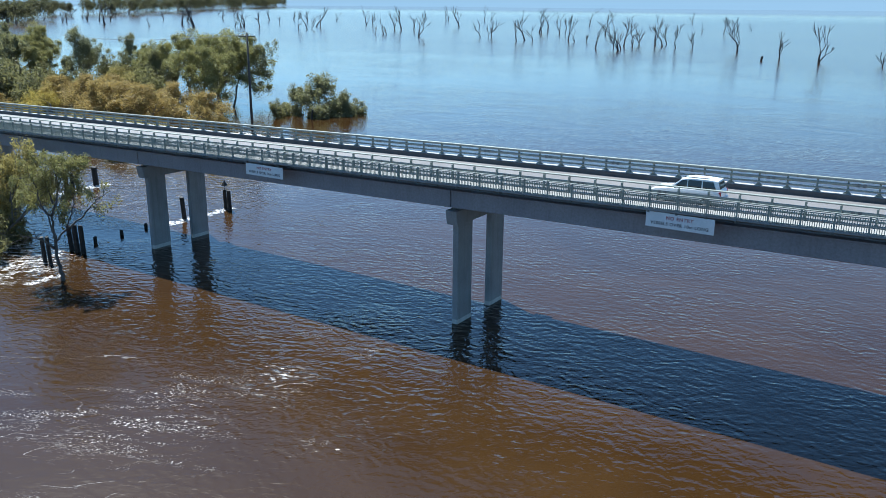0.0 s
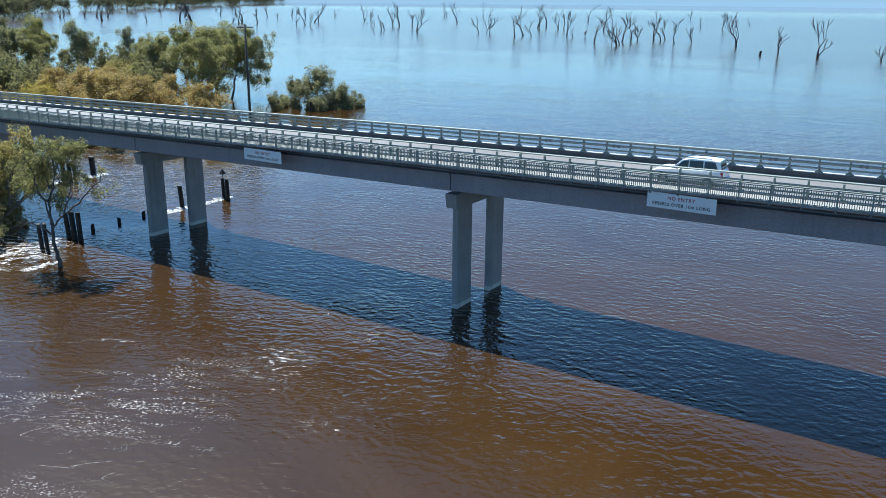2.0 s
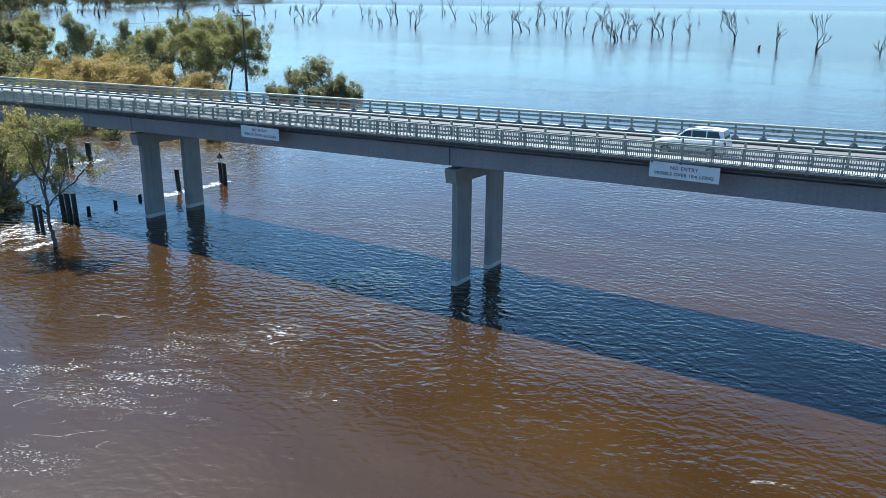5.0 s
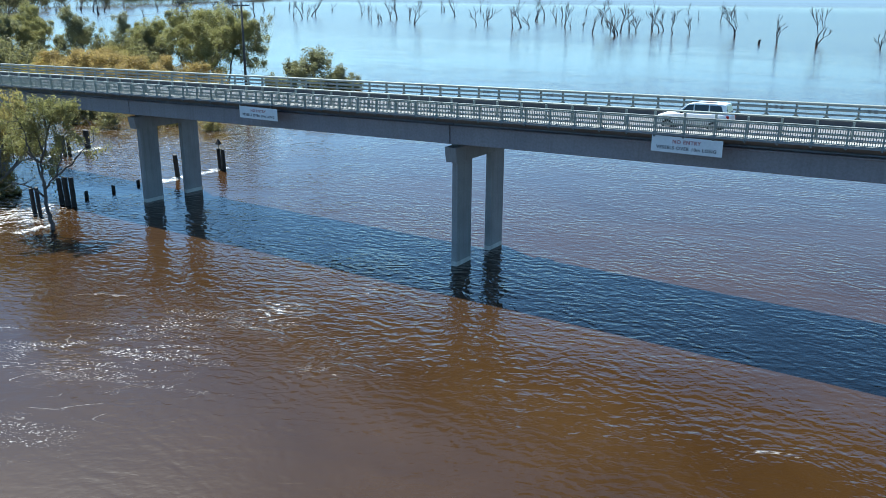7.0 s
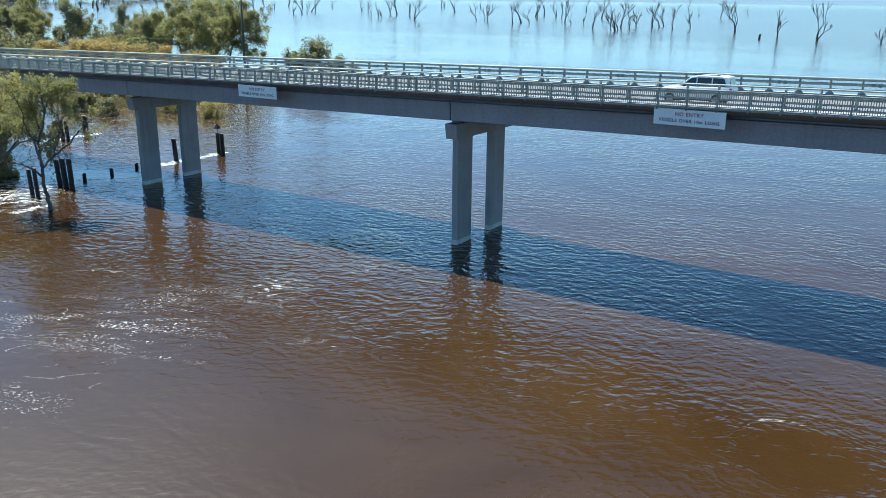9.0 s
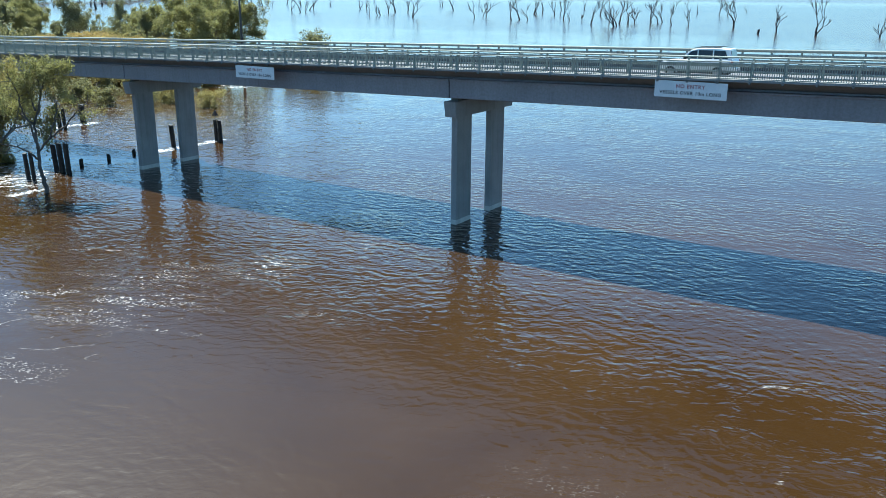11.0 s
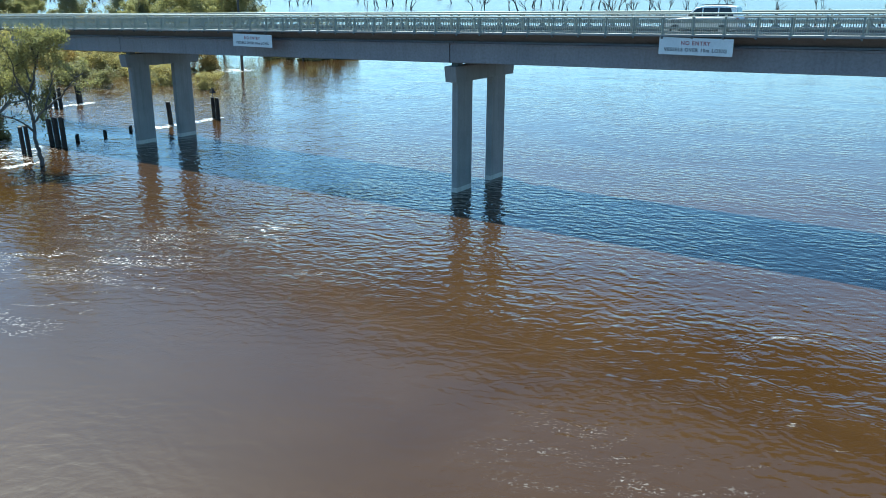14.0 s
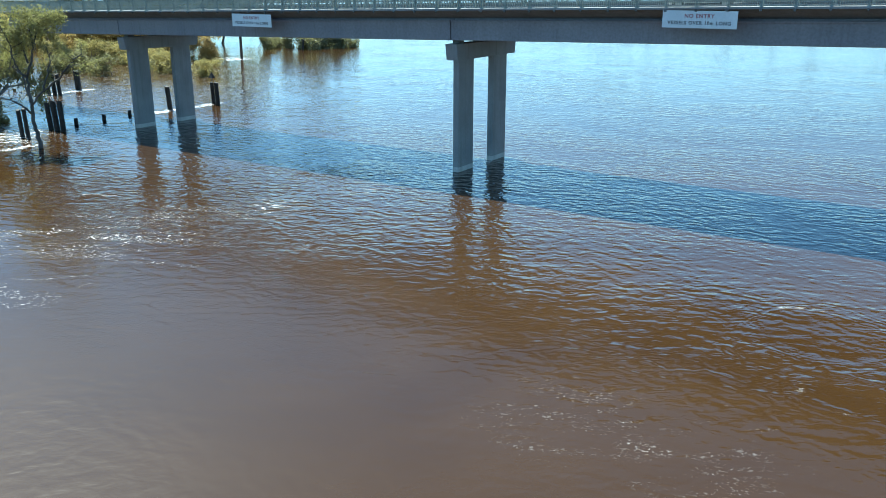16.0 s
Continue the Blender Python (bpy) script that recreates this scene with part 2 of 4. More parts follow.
    for x, half, y0, y1 in ((-67.2, 1.0, 37.0, 40.4), (-73.0, 1.6, 39.0, 44.6)):
        amount = math_node(t, "MAXIMUM", amount, times(strip(x, half, y0, y1), 1.0))

    def ring(x, y, r):
        d = math_node(t, "POWER", math_node(t, "ADD", math_node(t, "POWER", math_node(t, "SUBTRACT", pos[0], x), 2.0), math_node(t, "POWER", math_node(t, "SUBTRACT", pos[1], y), 2.0)), 0.5)
        return times(fade(math_node(t, "ABSOLUTE", math_node(t, "SUBTRACT", math_node(t, "ADD", d, times(math_node(t, "SUBTRACT", swell, 0.5), 2.4)), r)), 0.28, 0.0), drift)

    amount = math_node(t, "MAXIMUM", amount, times(math_node(t, "MAXIMUM", ring(-3.4, 32.8, 2.9), ring(-2.0, 28.3, 1.5)), 0.30))
    amount = math_node(t, "MAXIMUM", amount, times(patch(-98, 74, 42, 0.6), 0.26))
    amount = math_node(t, "MAXIMUM", amount, times(patch(-115.0, 109.0, 6.0, 0.8), 0.9))
    froth = math_node(t, "SUBTRACT", times(amount, 0.10), ridge)
    froth = times(fade(froth, 0.0, 0.05), fade(specks, 0.42, 0.62))
    # loose bubbles and painted sun glints in clusters, the odd long thread of scum
    bubble_glints = fade(waves(5.5, 8.0, 3, 0.75, 0.6), 0.565, 0.64)
    clusters = times(patch(-40.0, 25.0, 12.5, 0.75), fade(waves(0.07, 0.2, 3, 0.6, 1.2), 0.49, 0.60), 0.75)
    clusters = math_node(t, "MAXIMUM", clusters, times(patch(-7.0, 21.5, 6.5, 0.9), fade(waves(0.12, 0.3, 3, 0.6, 1.2), 0.50, 0.62), 0.2))
    clusters = times(clusters, fade(waves(0.4, 1.1, 2, 0.6, 1.0), 0.44, 0.54))
    for x, y, r, much in ((-37.6, 26.6, 6.0, 0.9), (-34.6, 17.8, 3.4, 0.35)):
        clusters = math_node(t, "MAXIMUM", clusters, times(patch(x, y, r, 0.8), fade(waves(0.22, 0.7, 4, 0.65, 1.5), 0.48, 0.59), much))
    bubble_glints = times(bubble_glints, clusters)
    scum = times(fade(math_node(t, "ABSOLUTE", math_node(t, "SUBTRACT", waves(0.06, 0.15, 4, 0.5, 0.5), 0.52)), 0.0022, 0.0008), patch(-45.0, 27.0, 16.0, 0.5), fade(waves(0.2, 0.25, 1, 0.5, 0.0), 0.46, 0.54))
    froth = math_node(t, "MAXIMUM", froth, math_node(t, "MAXIMUM", bubble_glints, times(scum, 0.32, fade(specks, 0.36, 0.60))))
    t.links.new(mix(t, froth, mud, (0.74, 0.72, 0.69)), b.inputs["Base Color"])
    wind = math_node(t, "ADD", fade(pos[1], 70.0, 260.0), fade(pos[1], 220.0, 420.0))
    t.links.new(math_node(t, "ADD", math_node(t, "ADD", math_node(t, "ADD", 0.04, times(patch(-27.0, 9.0, 42.0), 0.22)), times(wind, math_node(t, "SUBTRACT", 1.0, far_off), 0.07)), times(froth, 0.6)), b.inputs["Roughness"])
    return m


WATER = water_material()


# ---- mesh helpers ----
def link(name, verts, faces, mat, parent=None, label="", smooth=False):
    me = bpy.data.meshes.new(name)
    me.from_pydata([tuple(v) for v in verts], [], [tuple(f) for f in faces])
    me.materials.append(mat)
    if smooth:
        me.polygons.foreach_set("use_smooth", [True] * len(me.polygons))
    me.update()
    ob = new(name, me)
    if parent is not None:
        ob.parent = parent
    if label:
        ob["label"] = label
    return ob


def part(name, bm, mat, parent=None, label="", smooth=False):
    me = bpy.data.meshes.new(name)
    bm.to_mesh(me)
    bm.free()
    me.materials.append(mat)
    if smooth:
        me.polygons.foreach_set("use_smooth", [True] * len(me.polygons))
    ob = new(name, me)
    if parent is not None:
        ob.parent = parent
    if label:
        ob["label"] = label
    return ob


def thing(name, at=(0, 0, 0), label="", category="", group="", kind=""):
    ob = new(name)
    ob.empty_display_size = 0.2
    ob.location = at
    return tagged(ob, label, category, group, kind)


def box(x0, x1, y0, y1, z0, z1, bevel=0.0, into=None):
    bm = into or bmesh.new()
    made = bmesh.ops.create_cube(bm, size=1.0, matrix=Matrix.LocRotScale(((x0 + x1) / 2, (y0 + y1) / 2, (z0 + z1) / 2), None, (x1 - x0, y1 - y0, z1 - z0)))
    if bevel:
        edges = {e for v in made["verts"] for e in v.link_edges}
        bmesh.ops.bevel(bm, geom=list(edges), offset=bevel, segments=2, affect="EDGES", profile=0.7)
    return bm


def prism(outline, x0, x1, rise):
    """An outline in y and z, drawn out along x; rise(x) lifts each end."""
    n = len(outline)
    verts = [(x, y, z + rise(x)) for x in (x0, x1) for y, z in outline]
    faces = [(i, (i + 1) % n, n + (i + 1) % n, n + i) for i in range(n)]
    faces += [tuple(reversed(range(n))), tuple(range(n, 2 * n))]
    return verts, faces


def clean(verts, faces):
    bm = bmesh.new()
    vs = [bm.verts.new(v) for v in verts]
    for f in faces:
        bm.faces.new([vs[i] for i in f])
    bmesh.ops.recalc_face_normals(bm, faces=bm.faces)
    return bm


def tubes(lines, sides=6):
    """Tapered tubes along polylines of (point, radius)."""
    verts, faces = [], []
    for line in lines:
        first = len(verts)
        for i, (p, r) in enumerate(line):
            a = line[max(i - 1, 0)][0]
            b = line[min(i + 1, len(line) - 1)][0]
            d = (Vector(b) - Vector(a)).normalized()
            u = d.cross(Vector((0.3, 0.9, 0.2))).normalized()
            w = d.cross(u)
            for k in range(sides):
                t = 2 * math.pi * k / sides
                verts.append(Vector(p) + (u * math.cos(t) + w * math.sin(t)) * r)
        for i in range(len(line) - 1):
            for k in range(sides):
                a = first + i * sides + k
                b = first + i * sides + (k + 1) % sides
                faces.append((a, b, b + sides, a + sides))
        last = first + (len(line) - 1) * sides
        faces.append(tuple(range(last, last + sides)))
        faces.append(tuple(reversed(range(first, first + sides))))
    return verts, faces


# ---- the river ----
def build_water():
    xs = [-4990, -900, -300, -150, -60, 20, 100, 900, 4990]
    ys = [-4990, -300, -60, 0, 60, 150, 400, 1000, 4990]
    verts = [(x, y, 0) for y in ys for x in xs]
    n = len(xs)
    faces = [(j * n + i, j * n + i + 1, (j + 1) * n + i + 1, (j + 1) * n + i) for j in range(len(ys) - 1) for i in range(n - 1)]
    ob = link("water", verts, faces, WATER)
    tagged(ob, "wide brown flooded river with wind ripples and blue sky sheen", "water", kind="structure")


build_water()


def haze_ring():
    """A low glowing ring added all round, haze painted at the edge of sight."""
    rng = random.Random(3)
    n = 180
    verts, faces = [], []
    for k in range(n):
        a = 2 * math.pi * k / n
        for z in (-1.0, 62.0 + rng.uniform(0, 10)):
            verts.append((4900 * math.cos(a), 4900 * math.sin(a), z))
    for k in range(n):
        j = (k + 1) % n
        faces.append((2 * k, 2 * j, 2 * j + 1, 2 * k + 1))
    m, t, s = material("painted_haze", 1.0)
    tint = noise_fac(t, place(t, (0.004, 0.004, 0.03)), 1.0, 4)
    # emission stands in for haze and is matched to the far water
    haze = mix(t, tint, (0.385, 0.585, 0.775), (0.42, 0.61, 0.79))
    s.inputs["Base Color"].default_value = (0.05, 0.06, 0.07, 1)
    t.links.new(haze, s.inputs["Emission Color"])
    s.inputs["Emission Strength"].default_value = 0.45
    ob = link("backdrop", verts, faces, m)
    tagged(ob, "low glowing blue-grey ring painted as distant haze", "backdrop", kind="structure")


haze_ring()


def paint(name, colour, rough=0.3, metal=0.0, coat=0.0):
    m, t, s = material(name, rough, metal)
    film = noise_fac(t, place(t), 1.7, 5, 0.6)
    dust = tuple(c * 0.85 for c in colour)
    t.links.new(mix(t, film, colour, dust), s.inputs["Base Color"])
    s.inputs["Coat Weight"].default_value = coat
    return m


WHITE_PAINT = paint("white_car_paint", (0.78, 0.79, 0.80), 0.3, 0.0, 0.6)
DARK_GLASS = paint("tinted_glass", (0.012, 0.014, 0.016), 0.06, 0.0, 0.5)
RUBBER = paint("rubber", (0.018, 0.018, 0.019), 0.85)
ALLOY = paint("alloy", (0.45, 0.46, 0.47), 0.3, 0.9)
TRIM = paint("black_trim", (0.03, 0.03, 0.032), 0.6)
RED_LENS = paint("red_lens", (0.35, 0.02, 0.02), 0.15, 0.0, 0.5)
CLEAR_LENS = paint("clear_lens", (0.6, 0.62, 0.65), 0.1, 0.2, 0.5)

# ---- the bridge ----
WEST, EAST = -210.87, 76.48
PIERS = tuple(-31.27 + 35.92 * k for k in range(-5, 4))


def top(x):
    """Height of the rails' tops, which climb gently to the east."""
    return 12.6 + 0.0205 * (x + 27.0)


def run(name, outline, mat, parent, label="", x0=WEST, x1=EAST):
    return part(name, clean(*prism(outline, x0, x1, top)), mat, parent, label)


bridge = thing("road_bridge", label="long grey concrete girder road bridge over the flooded river", category="bridge")
run("deck_slab", [(48.05, -1.03), (48.05, -0.95), (49.70, -0.95), (49.70, -1.20), (58.75, -1.20), (58.75, -1.60), (50.15, -1.60), (48.70, -1.10)], SLAB, bridge)
run("footpath", [(48.12, -0.946), (49.66, -0.946), (49.66, -0.91), (48.12, -0.91)], PATHWAY, bridge, "pale concrete footpath")
run("kerb", [(49.71, -1.195), (49.71, -0.84), (49.73, -0.82), (50.18, -0.82), (50.20, -0.84), (50.24, -1.195)], PATHWAY, bridge)
# face darkened for shade, sunlit top added as a paler strip
far_kerb = run("kerb", [(57.85, -1.195), (57.87, -0.832), (58.50, -0.832), (58.50, -1.195)], STAIN_SHADE, bridge, "kerb with stain and painted shade on its dark face")
run("lit_kerb_top", [(57.98, -0.831), (57.98, -0.80), (58.50, -0.80), (58.50, -0.831)], KERB, far_kerb, "pale strip for the sunlit kerb top")
run("road_surface", [(50.25, -1.196), (57.84, -1.196), (57.84, -1.15), (50.25, -1.15)], ROAD, bridge, "pale grey sealed road surface")
for west, east in zip(PIERS, PIERS[1:]):
    for near, far in ((49.60, 53.40), (54.80, 58.45)):
        run("girder", [(near + 0.55, -1.605), (near + 0.55, -1.70), (near, -1.72), (near, -1.80), (near + 0.06, -1.86), (near + 0.10, -3.01), (near + 0.15, -3.06), (far - 0.15, -3.06), (far - 0.10, -3.01), (far, -1.80), (far, -1.72), (far - 0.55, -1.70), (far - 0.55, -1.605)], GIRDER, bridge, x0=west + 0.05, x1=east - 0.05)


def build_pier():
    pier = thing("bridge_pier", label="twin-column grey concrete pier standing in brown water", category="bridge pier", group="piers of the bridge")
    # crosshead, tapering towards its ends
    cap = clean(*prism([(-4.9, 0.0), (3.95, 0.0), (3.75, -1.12), (-4.7, -1.12)], -0.48, 0.48, lambda x: 0.0))
    bmesh.ops.bevel(cap, geom=list(cap.edges), offset=0.03, segments=2, affect="EDGES")
    part("crosshead", cap, CONCRETE, pier)
    for y in (-3.14, 1.87):
        outline = [(-0.25, y - 1.0), (-0.21, y - 1.04), (0.21, y - 1.04), (0.25, y - 1.0), (0.25, y + 1.0), (0.21, y + 1.04), (-0.21, y + 1.04), (-0.25, y + 1.0)]
        verts = [(px, py, z) for z in (-18.0, -1.10) for px, py in outline]
        faces = [(i, (i + 1) % 8, 8 + (i + 1) % 8, 8 + i) for i in range(8)] + [tuple(range(8)), tuple(range(8, 16))]
        col = part("column", clean(verts, faces), CONCRETE, pier)
    for y in (-3.9, -1.2, 1.1, 3.4):
        part("bearing", box(-0.28, 0.28, y - 0.3, y + 0.3, 0.0, 0.258, 0.02), DARK_STEEL, pier, "dark bearing block")
    return pier


def add_piers():
    for x in PIERS:
        pier = build_pier()
        level = top(x) - 3.32
        pier.location = (x, 54.6, level)
        # pale tide mark round each column, just over the water
        for child in [c for c in pier.children if c.name.startswith("column")]:
            y = -3.14 if child.data.vertices[0].co.y < 0 else 1.87
            outline = [(-0.254, y - 1.002), (-0.212, y - 1.044), (0.212, y - 1.044), (0.254, y - 1.002), (0.254, y + 1.002), (0.212, y + 1.044), (-0.212, y + 1.044), (-0.254, y + 1.002)]
            verts = [(px, py, z - level) for z in (-0.4, 0.36) for px, py in outline]
            faces = [(i, (i + 1) % 8, 8 + (i + 1) % 8, 8 + i) for i in range(8)]
            part("water_mark", clean(verts, faces), PALE_BAND, child, "pale tide mark above the waterline")


add_piers()


# ---- barriers ----
def shared(name, bm, mat):
    me = bpy.data.meshes.new(name)
    bm.to_mesh(me)
    bm.free()
    me.materials.append(mat)
    return me


def repeat(name, me, parent, x, y, z):
    ob = new(name, me)
    ob.parent = parent
    ob.location = (x, y, z)
    return ob


RISE = 0.25


def tube_outline(y, z, half_y, half_z, sides=12):
    """The rounded section of a rolled rail."""
    ring = []
    for k in range(sides):
        a = 2 * math.pi * (k + 0.5) / sides
        c, d = math.cos(a), math.sin(a)
        ring.append((y + half_y * math.copysign(abs(c) ** 0.7, c), z + half_z * math.copysign(abs(d) ** 0.7, d)))
    return ring


def traffic_barrier(y, side, first, base, rise=RISE, thick=0.20, mid=(-0.17, 0.09), low=-0.50):
    """Steel posts on a kerb with three box rails; side is -1 where the road lies at smaller y."""
    b = thing("traffic_barrier", label="grey-green steel traffic barrier with three rails on the kerb", category="barrier")
    f = y - 0.11 if side < 0 else y + 0.11
    run("top_rail", tube_outline(f, rise - thick / 2, 0.11, thick / 2), STEEL, b)
    for z, half in (mid, (low, 0.065)):
        run("rail", tube_outline(f, z, 0.075, half), STEEL, b)
    bm = bmesh.new()
    box(-0.055, 0.055, -0.09, 0.09, base, rise - thick - 0.005, 0.012, bm)
    foot = 0.24 if side < 0 else 0.10
    box(-foot, foot, -0.16, 0.16, base, base + 0.04, 0.0, bm)
    for s in (-1, 1) if side < 0 else ():
        wedge = clean(*prism([(-0.06, base + 0.04), (0.06, base + 0.04), (0.06, base + 0.22), (-0.06, base + 0.22)], 0.0, 0.18, lambda x: 0.0))
        for v in wedge.verts:
            if v.co.x > 0.1 and v.co.z > base + 0.1:
                v.co.z = base + 0.06
            v.co.x = s * (v.co.x + 0.04)
        bmesh.ops.recalc_face_normals(wedge, faces=wedge.faces)
        tmp = bpy.data.meshes.new("wedge")
        wedge.to_mesh(tmp)
        wedge.free()
        bm.from_mesh(tmp)
    post = shared("post", bm, BAR_STEEL)
    splice = shared("splice", box(-0.10, 0.10, -0.075, 0.075, -0.105, 0.105, 0.01), DARK_STEEL)
    x, k = first, 0
    while x < EAST:
        repeat("post", post, b, x, y, top(x))
        if k % 3 == 0:
            for dx in (0.62, 0.98):
                repeat("splice", splice, b, x + dx, f, top(x + dx) + mid[0])
        x += 1.86
        k += 1
    return b


traffic_barrier(58.20, -1, -213.0 + 0.53, -0.80)
traffic_barrier(49.95, 1, -213.0 + 1.27, -0.82, 0.26, 0.11, (-0.24, 0.11), -0.62)


def balustrade():
    b = thing("pedestrian_balustrade", label="grey-green steel balustrade with close upright flat bars beside the footpath", category="balustrade")
    y = 48.22
    run("handrail", tube_outline(y, 0.065, 0.05, 0.035, 10), STEEL, b)
    run("upper_rail", [(y - 0.05, -0.07), (y + 0.05, -0.07), (y + 0.05, -0.03), (y - 0.05, -0.03)], BAR_STEEL, b)
    run("bottom_rail", [(y - 0.05, -0.885), (y + 0.05, -0.885), (y + 0.05, -0.845), (y - 0.05, -0.845)], BAR_STEEL, b)
    bm = bmesh.new()
    box(-0.05, 0.05, -0.055, 0.055, -0.91, 0.03, 0.008, bm)
    box(-0.09, 0.09, -0.075, 0.10, -0.91, -0.886, 0.0, bm)
    post = shared("post", bm, BAR_STEEL)
    bracket = shared("bracket", clean(*prism([(-0.20, -0.99), (-0.05, -1.04), (-0.02, -1.12), (-0.12, -1.16), (-0.20, -1.12)], -0.06, 0.06, lambda x: 0.0)), DARK_STEEL)
    wide, deep = 0.020, 0.022
    low, high = -0.845, -0.07
    bar = shared("baluster", box(-wide, wide, -deep, deep, low, high), BAR_STEEL)
    x, step, bars = -213.0 + 0.05, 1.745, 14
    far_verts, far_faces = [], []
    while x < EAST - 2:
        repeat("post", post, b, x, y, top(x))
        repeat("bracket", bracket, b, x, y, top(x))
        for k in range(1, bars):
            bx = x + step * k / bars
            if -38.0 < bx < -3.0:
                repeat("baluster", bar, b, bx, y, top(bx))
            else:
                n = len(far_verts)
                far_verts += [(bx + dx, y + dy, top(bx) + z) for z in (low, high) for dx, dy in ((-wide, -deep), (wide, -deep), (wide, deep), (-wide, deep))]
                far_faces += [(n, n + 1, n + 5, n + 4), (n + 1, n + 2, n + 6, n + 5), (n + 2, n + 3, n + 7, n + 6), (n + 3, n, n + 4, n + 7)]
        x += step
    rest = link("baluster_run", far_verts, far_faces, BAR_STEEL, b)
    tagged(rest, kind="stuff")
    return b


balustrade()


# ---- signs on the bridge's side ----
def letters(me, mat, board, dz):
    """Each letter of a line is a part of its own."""
    bm = bmesh.new()
    bm.from_mesh(me)
    bmesh.ops.remove_doubles(bm, verts=bm.verts, dist=1e-5)
    left = set(bm.faces)
    while left:
        todo, island = [next(iter(left))], []
        left.discard(todo[0])
        while todo:
            face = todo.pop()
            island.append(face)
            for e in face.edges:
                for other in e.link_faces:
                    if other in left:
                        left.discard(other)
                        todo.append(other)
        index = {}
        faces = [[index.setdefault(v, len(index)) for v in f.verts] for f in island]
        ob = link("letter", [v.co.copy() for v in index], faces, mat, board)
        ob.matrix_basis = pose(0, -0.034, dz, 90, 0, 0)
    bm.free()


def sign(x, z, width=4.22, height=0.96):
    s = thing("bridge_sign", (x, 48.13, z), "pale sign board warning long vessels, hung on the bridge edge", "sign", "signs on the bridge")
    board = part("board", box(-width / 2, width / 2, -0.03, 0.0, -height, 0, 0.012), SIGN_FACE, s)
    for dx in (-1.4, 1.4):
        part("hanger", box(dx - 0.04, dx + 0.04, 0.0, 0.14, -height + 0.1, 0.10), DARK_STEEL, s)
    for words, size, dz, mat in (("NO ENTRY", 0.30, -0.39, RED_INK), ("VESSELS OVER 10m LONG", 0.27, -0.76, INK)):
        cu = bpy.data.curves.new("lettering", "FONT")
        cu.body, cu.size, cu.align_x, cu.extrude = words, size, "CENTER", 0.002
        cu.space_character = 1.18
        cu.offset = 0.008
        tmp = new("lettering", cu)
        me = bpy.data.meshes.new_from_object(tmp.evaluated_get(bpy.context.evaluated_depsgraph_get()))
        bpy.data.objects.remove(tmp)
        letters(me, mat, board, dz)
    return s


sign(-13.80, 11.77)
sign(-48.68, 10.93)


# ---- timber piles of an older crossing ----
def pile(x, y, h, r, lean=0.0, name="timber_post", label="black weathered timber pile standing in the current", group="old timber piles"):
    rng = random.Random(int(x * 100 + y * 10))
    bm = bmesh.new()
    rings = []
    for z in (-1.5, 0.0, 0.4 * h, 0.8 * h, h - 0.05, h):
        rr = r * (1.05 - 0.06 * z / h) * (0.86 if z == h else 1.0)
        rings.append([bm.verts.new((lean * z / h + rr * math.cos(a) * (1 + 0.06 * math.sin(3 * a + x)), rr * math.sin(a), z + (0.05 * math.cos(a + y) if z >= h - 0.06 else 0))) for a in [2 * math.pi * k / 12 for k in range(12)]])
    for a, b in zip(rings, rings[1:]):
        for k in range(12):
            bm.faces.new((a[k], a[(k + 1) % 12], b[(k + 1) % 12], b[k]))
    bm.faces.new(rings[-1])
    ob = part(name, bm, TIMBER, None)
    ob.location = (x, y, 0)
    ob.rotation_euler = (0, 0, rng.random() * 0.3)
    return tagged(ob, label, "pile", group)


for x, y, h, r, lean in ((-73.46, 45.6, 2.52, 0.23, -0.16), (-72.35, 45.5, 2.76, 0.25, -0.18), (-71.4, 45.5, 2.84, 0.23, -0.05), (-72.05, 41.86, 2.4, 0.19, -0.12), (-71.1, 41.81, 2.6, 0.18, -0.08), (-97.4, 60.9, 2.46, 0.24, -0.1), (-96.6, 61.2, 2.5, 0.24, -0.14), (-96.0, 61.5, 2.5, 0.22, -0.1), (-98.3, 65.7, 2.42, 0.36, -0.12), (-74.2, 60.3, 2.5, 0.25, -0.16), (-73.55, 66.0, 2.44, 0.21, -0.06), (-72.75, 65.9, 2.46, 0.23, -0.06)):
    pile(x, y, h, r, lean)
for x, y, h in ((-73.72, 48.45, 0.62), (-74.15, 51.9, 0.55), (-74.3, 55.1, 0.52), (-73.9, 57.6, 0.3), (-104.0, 60.4, 0.3)):
    pile(x, y, h, 0.185, 0, "post_stump", "short black stump of a timber pile just above water", "pile stumps")
beam = part("sunken_beam", box(-0.06, 0.06, -4.8, 4.8, -0.14, -0.002, 0.02), TIMBER)
beam.location, beam.rotation_euler = (-73.4, 53.3, 0), (0, 0, radians(3))
tagged(beam, "long dark timber beam awash between the pile stumps", "beam")


def beacon():
    b = thing("channel_beacon", (-73.55, 66.0, 2.44), "black triangular channel marker on a short rod over a pile", "marker")
    bm = bmesh.new()
    bmesh.ops.create_cone(bm, cap_ends=True, segments=8, radius1=0.045, radius2=0.045, depth=0.6, matrix=Matrix.Translation((0, 0, 0.28)))
    part("rod", bm, DARK_STEEL, b)
    part("topmark", clean([(-0.28, -0.28, 0.5), (0.28, -0.28, 0.5), (0.28, 0.28, 0.5), (-0.28, 0.28, 0.5), (0, 0, 1.15)], [(0, 1, 4), (1, 2, 4), (2, 3, 4), (3, 0, 4), (3, 2, 1, 0)]), TIMBER, b)


beacon()


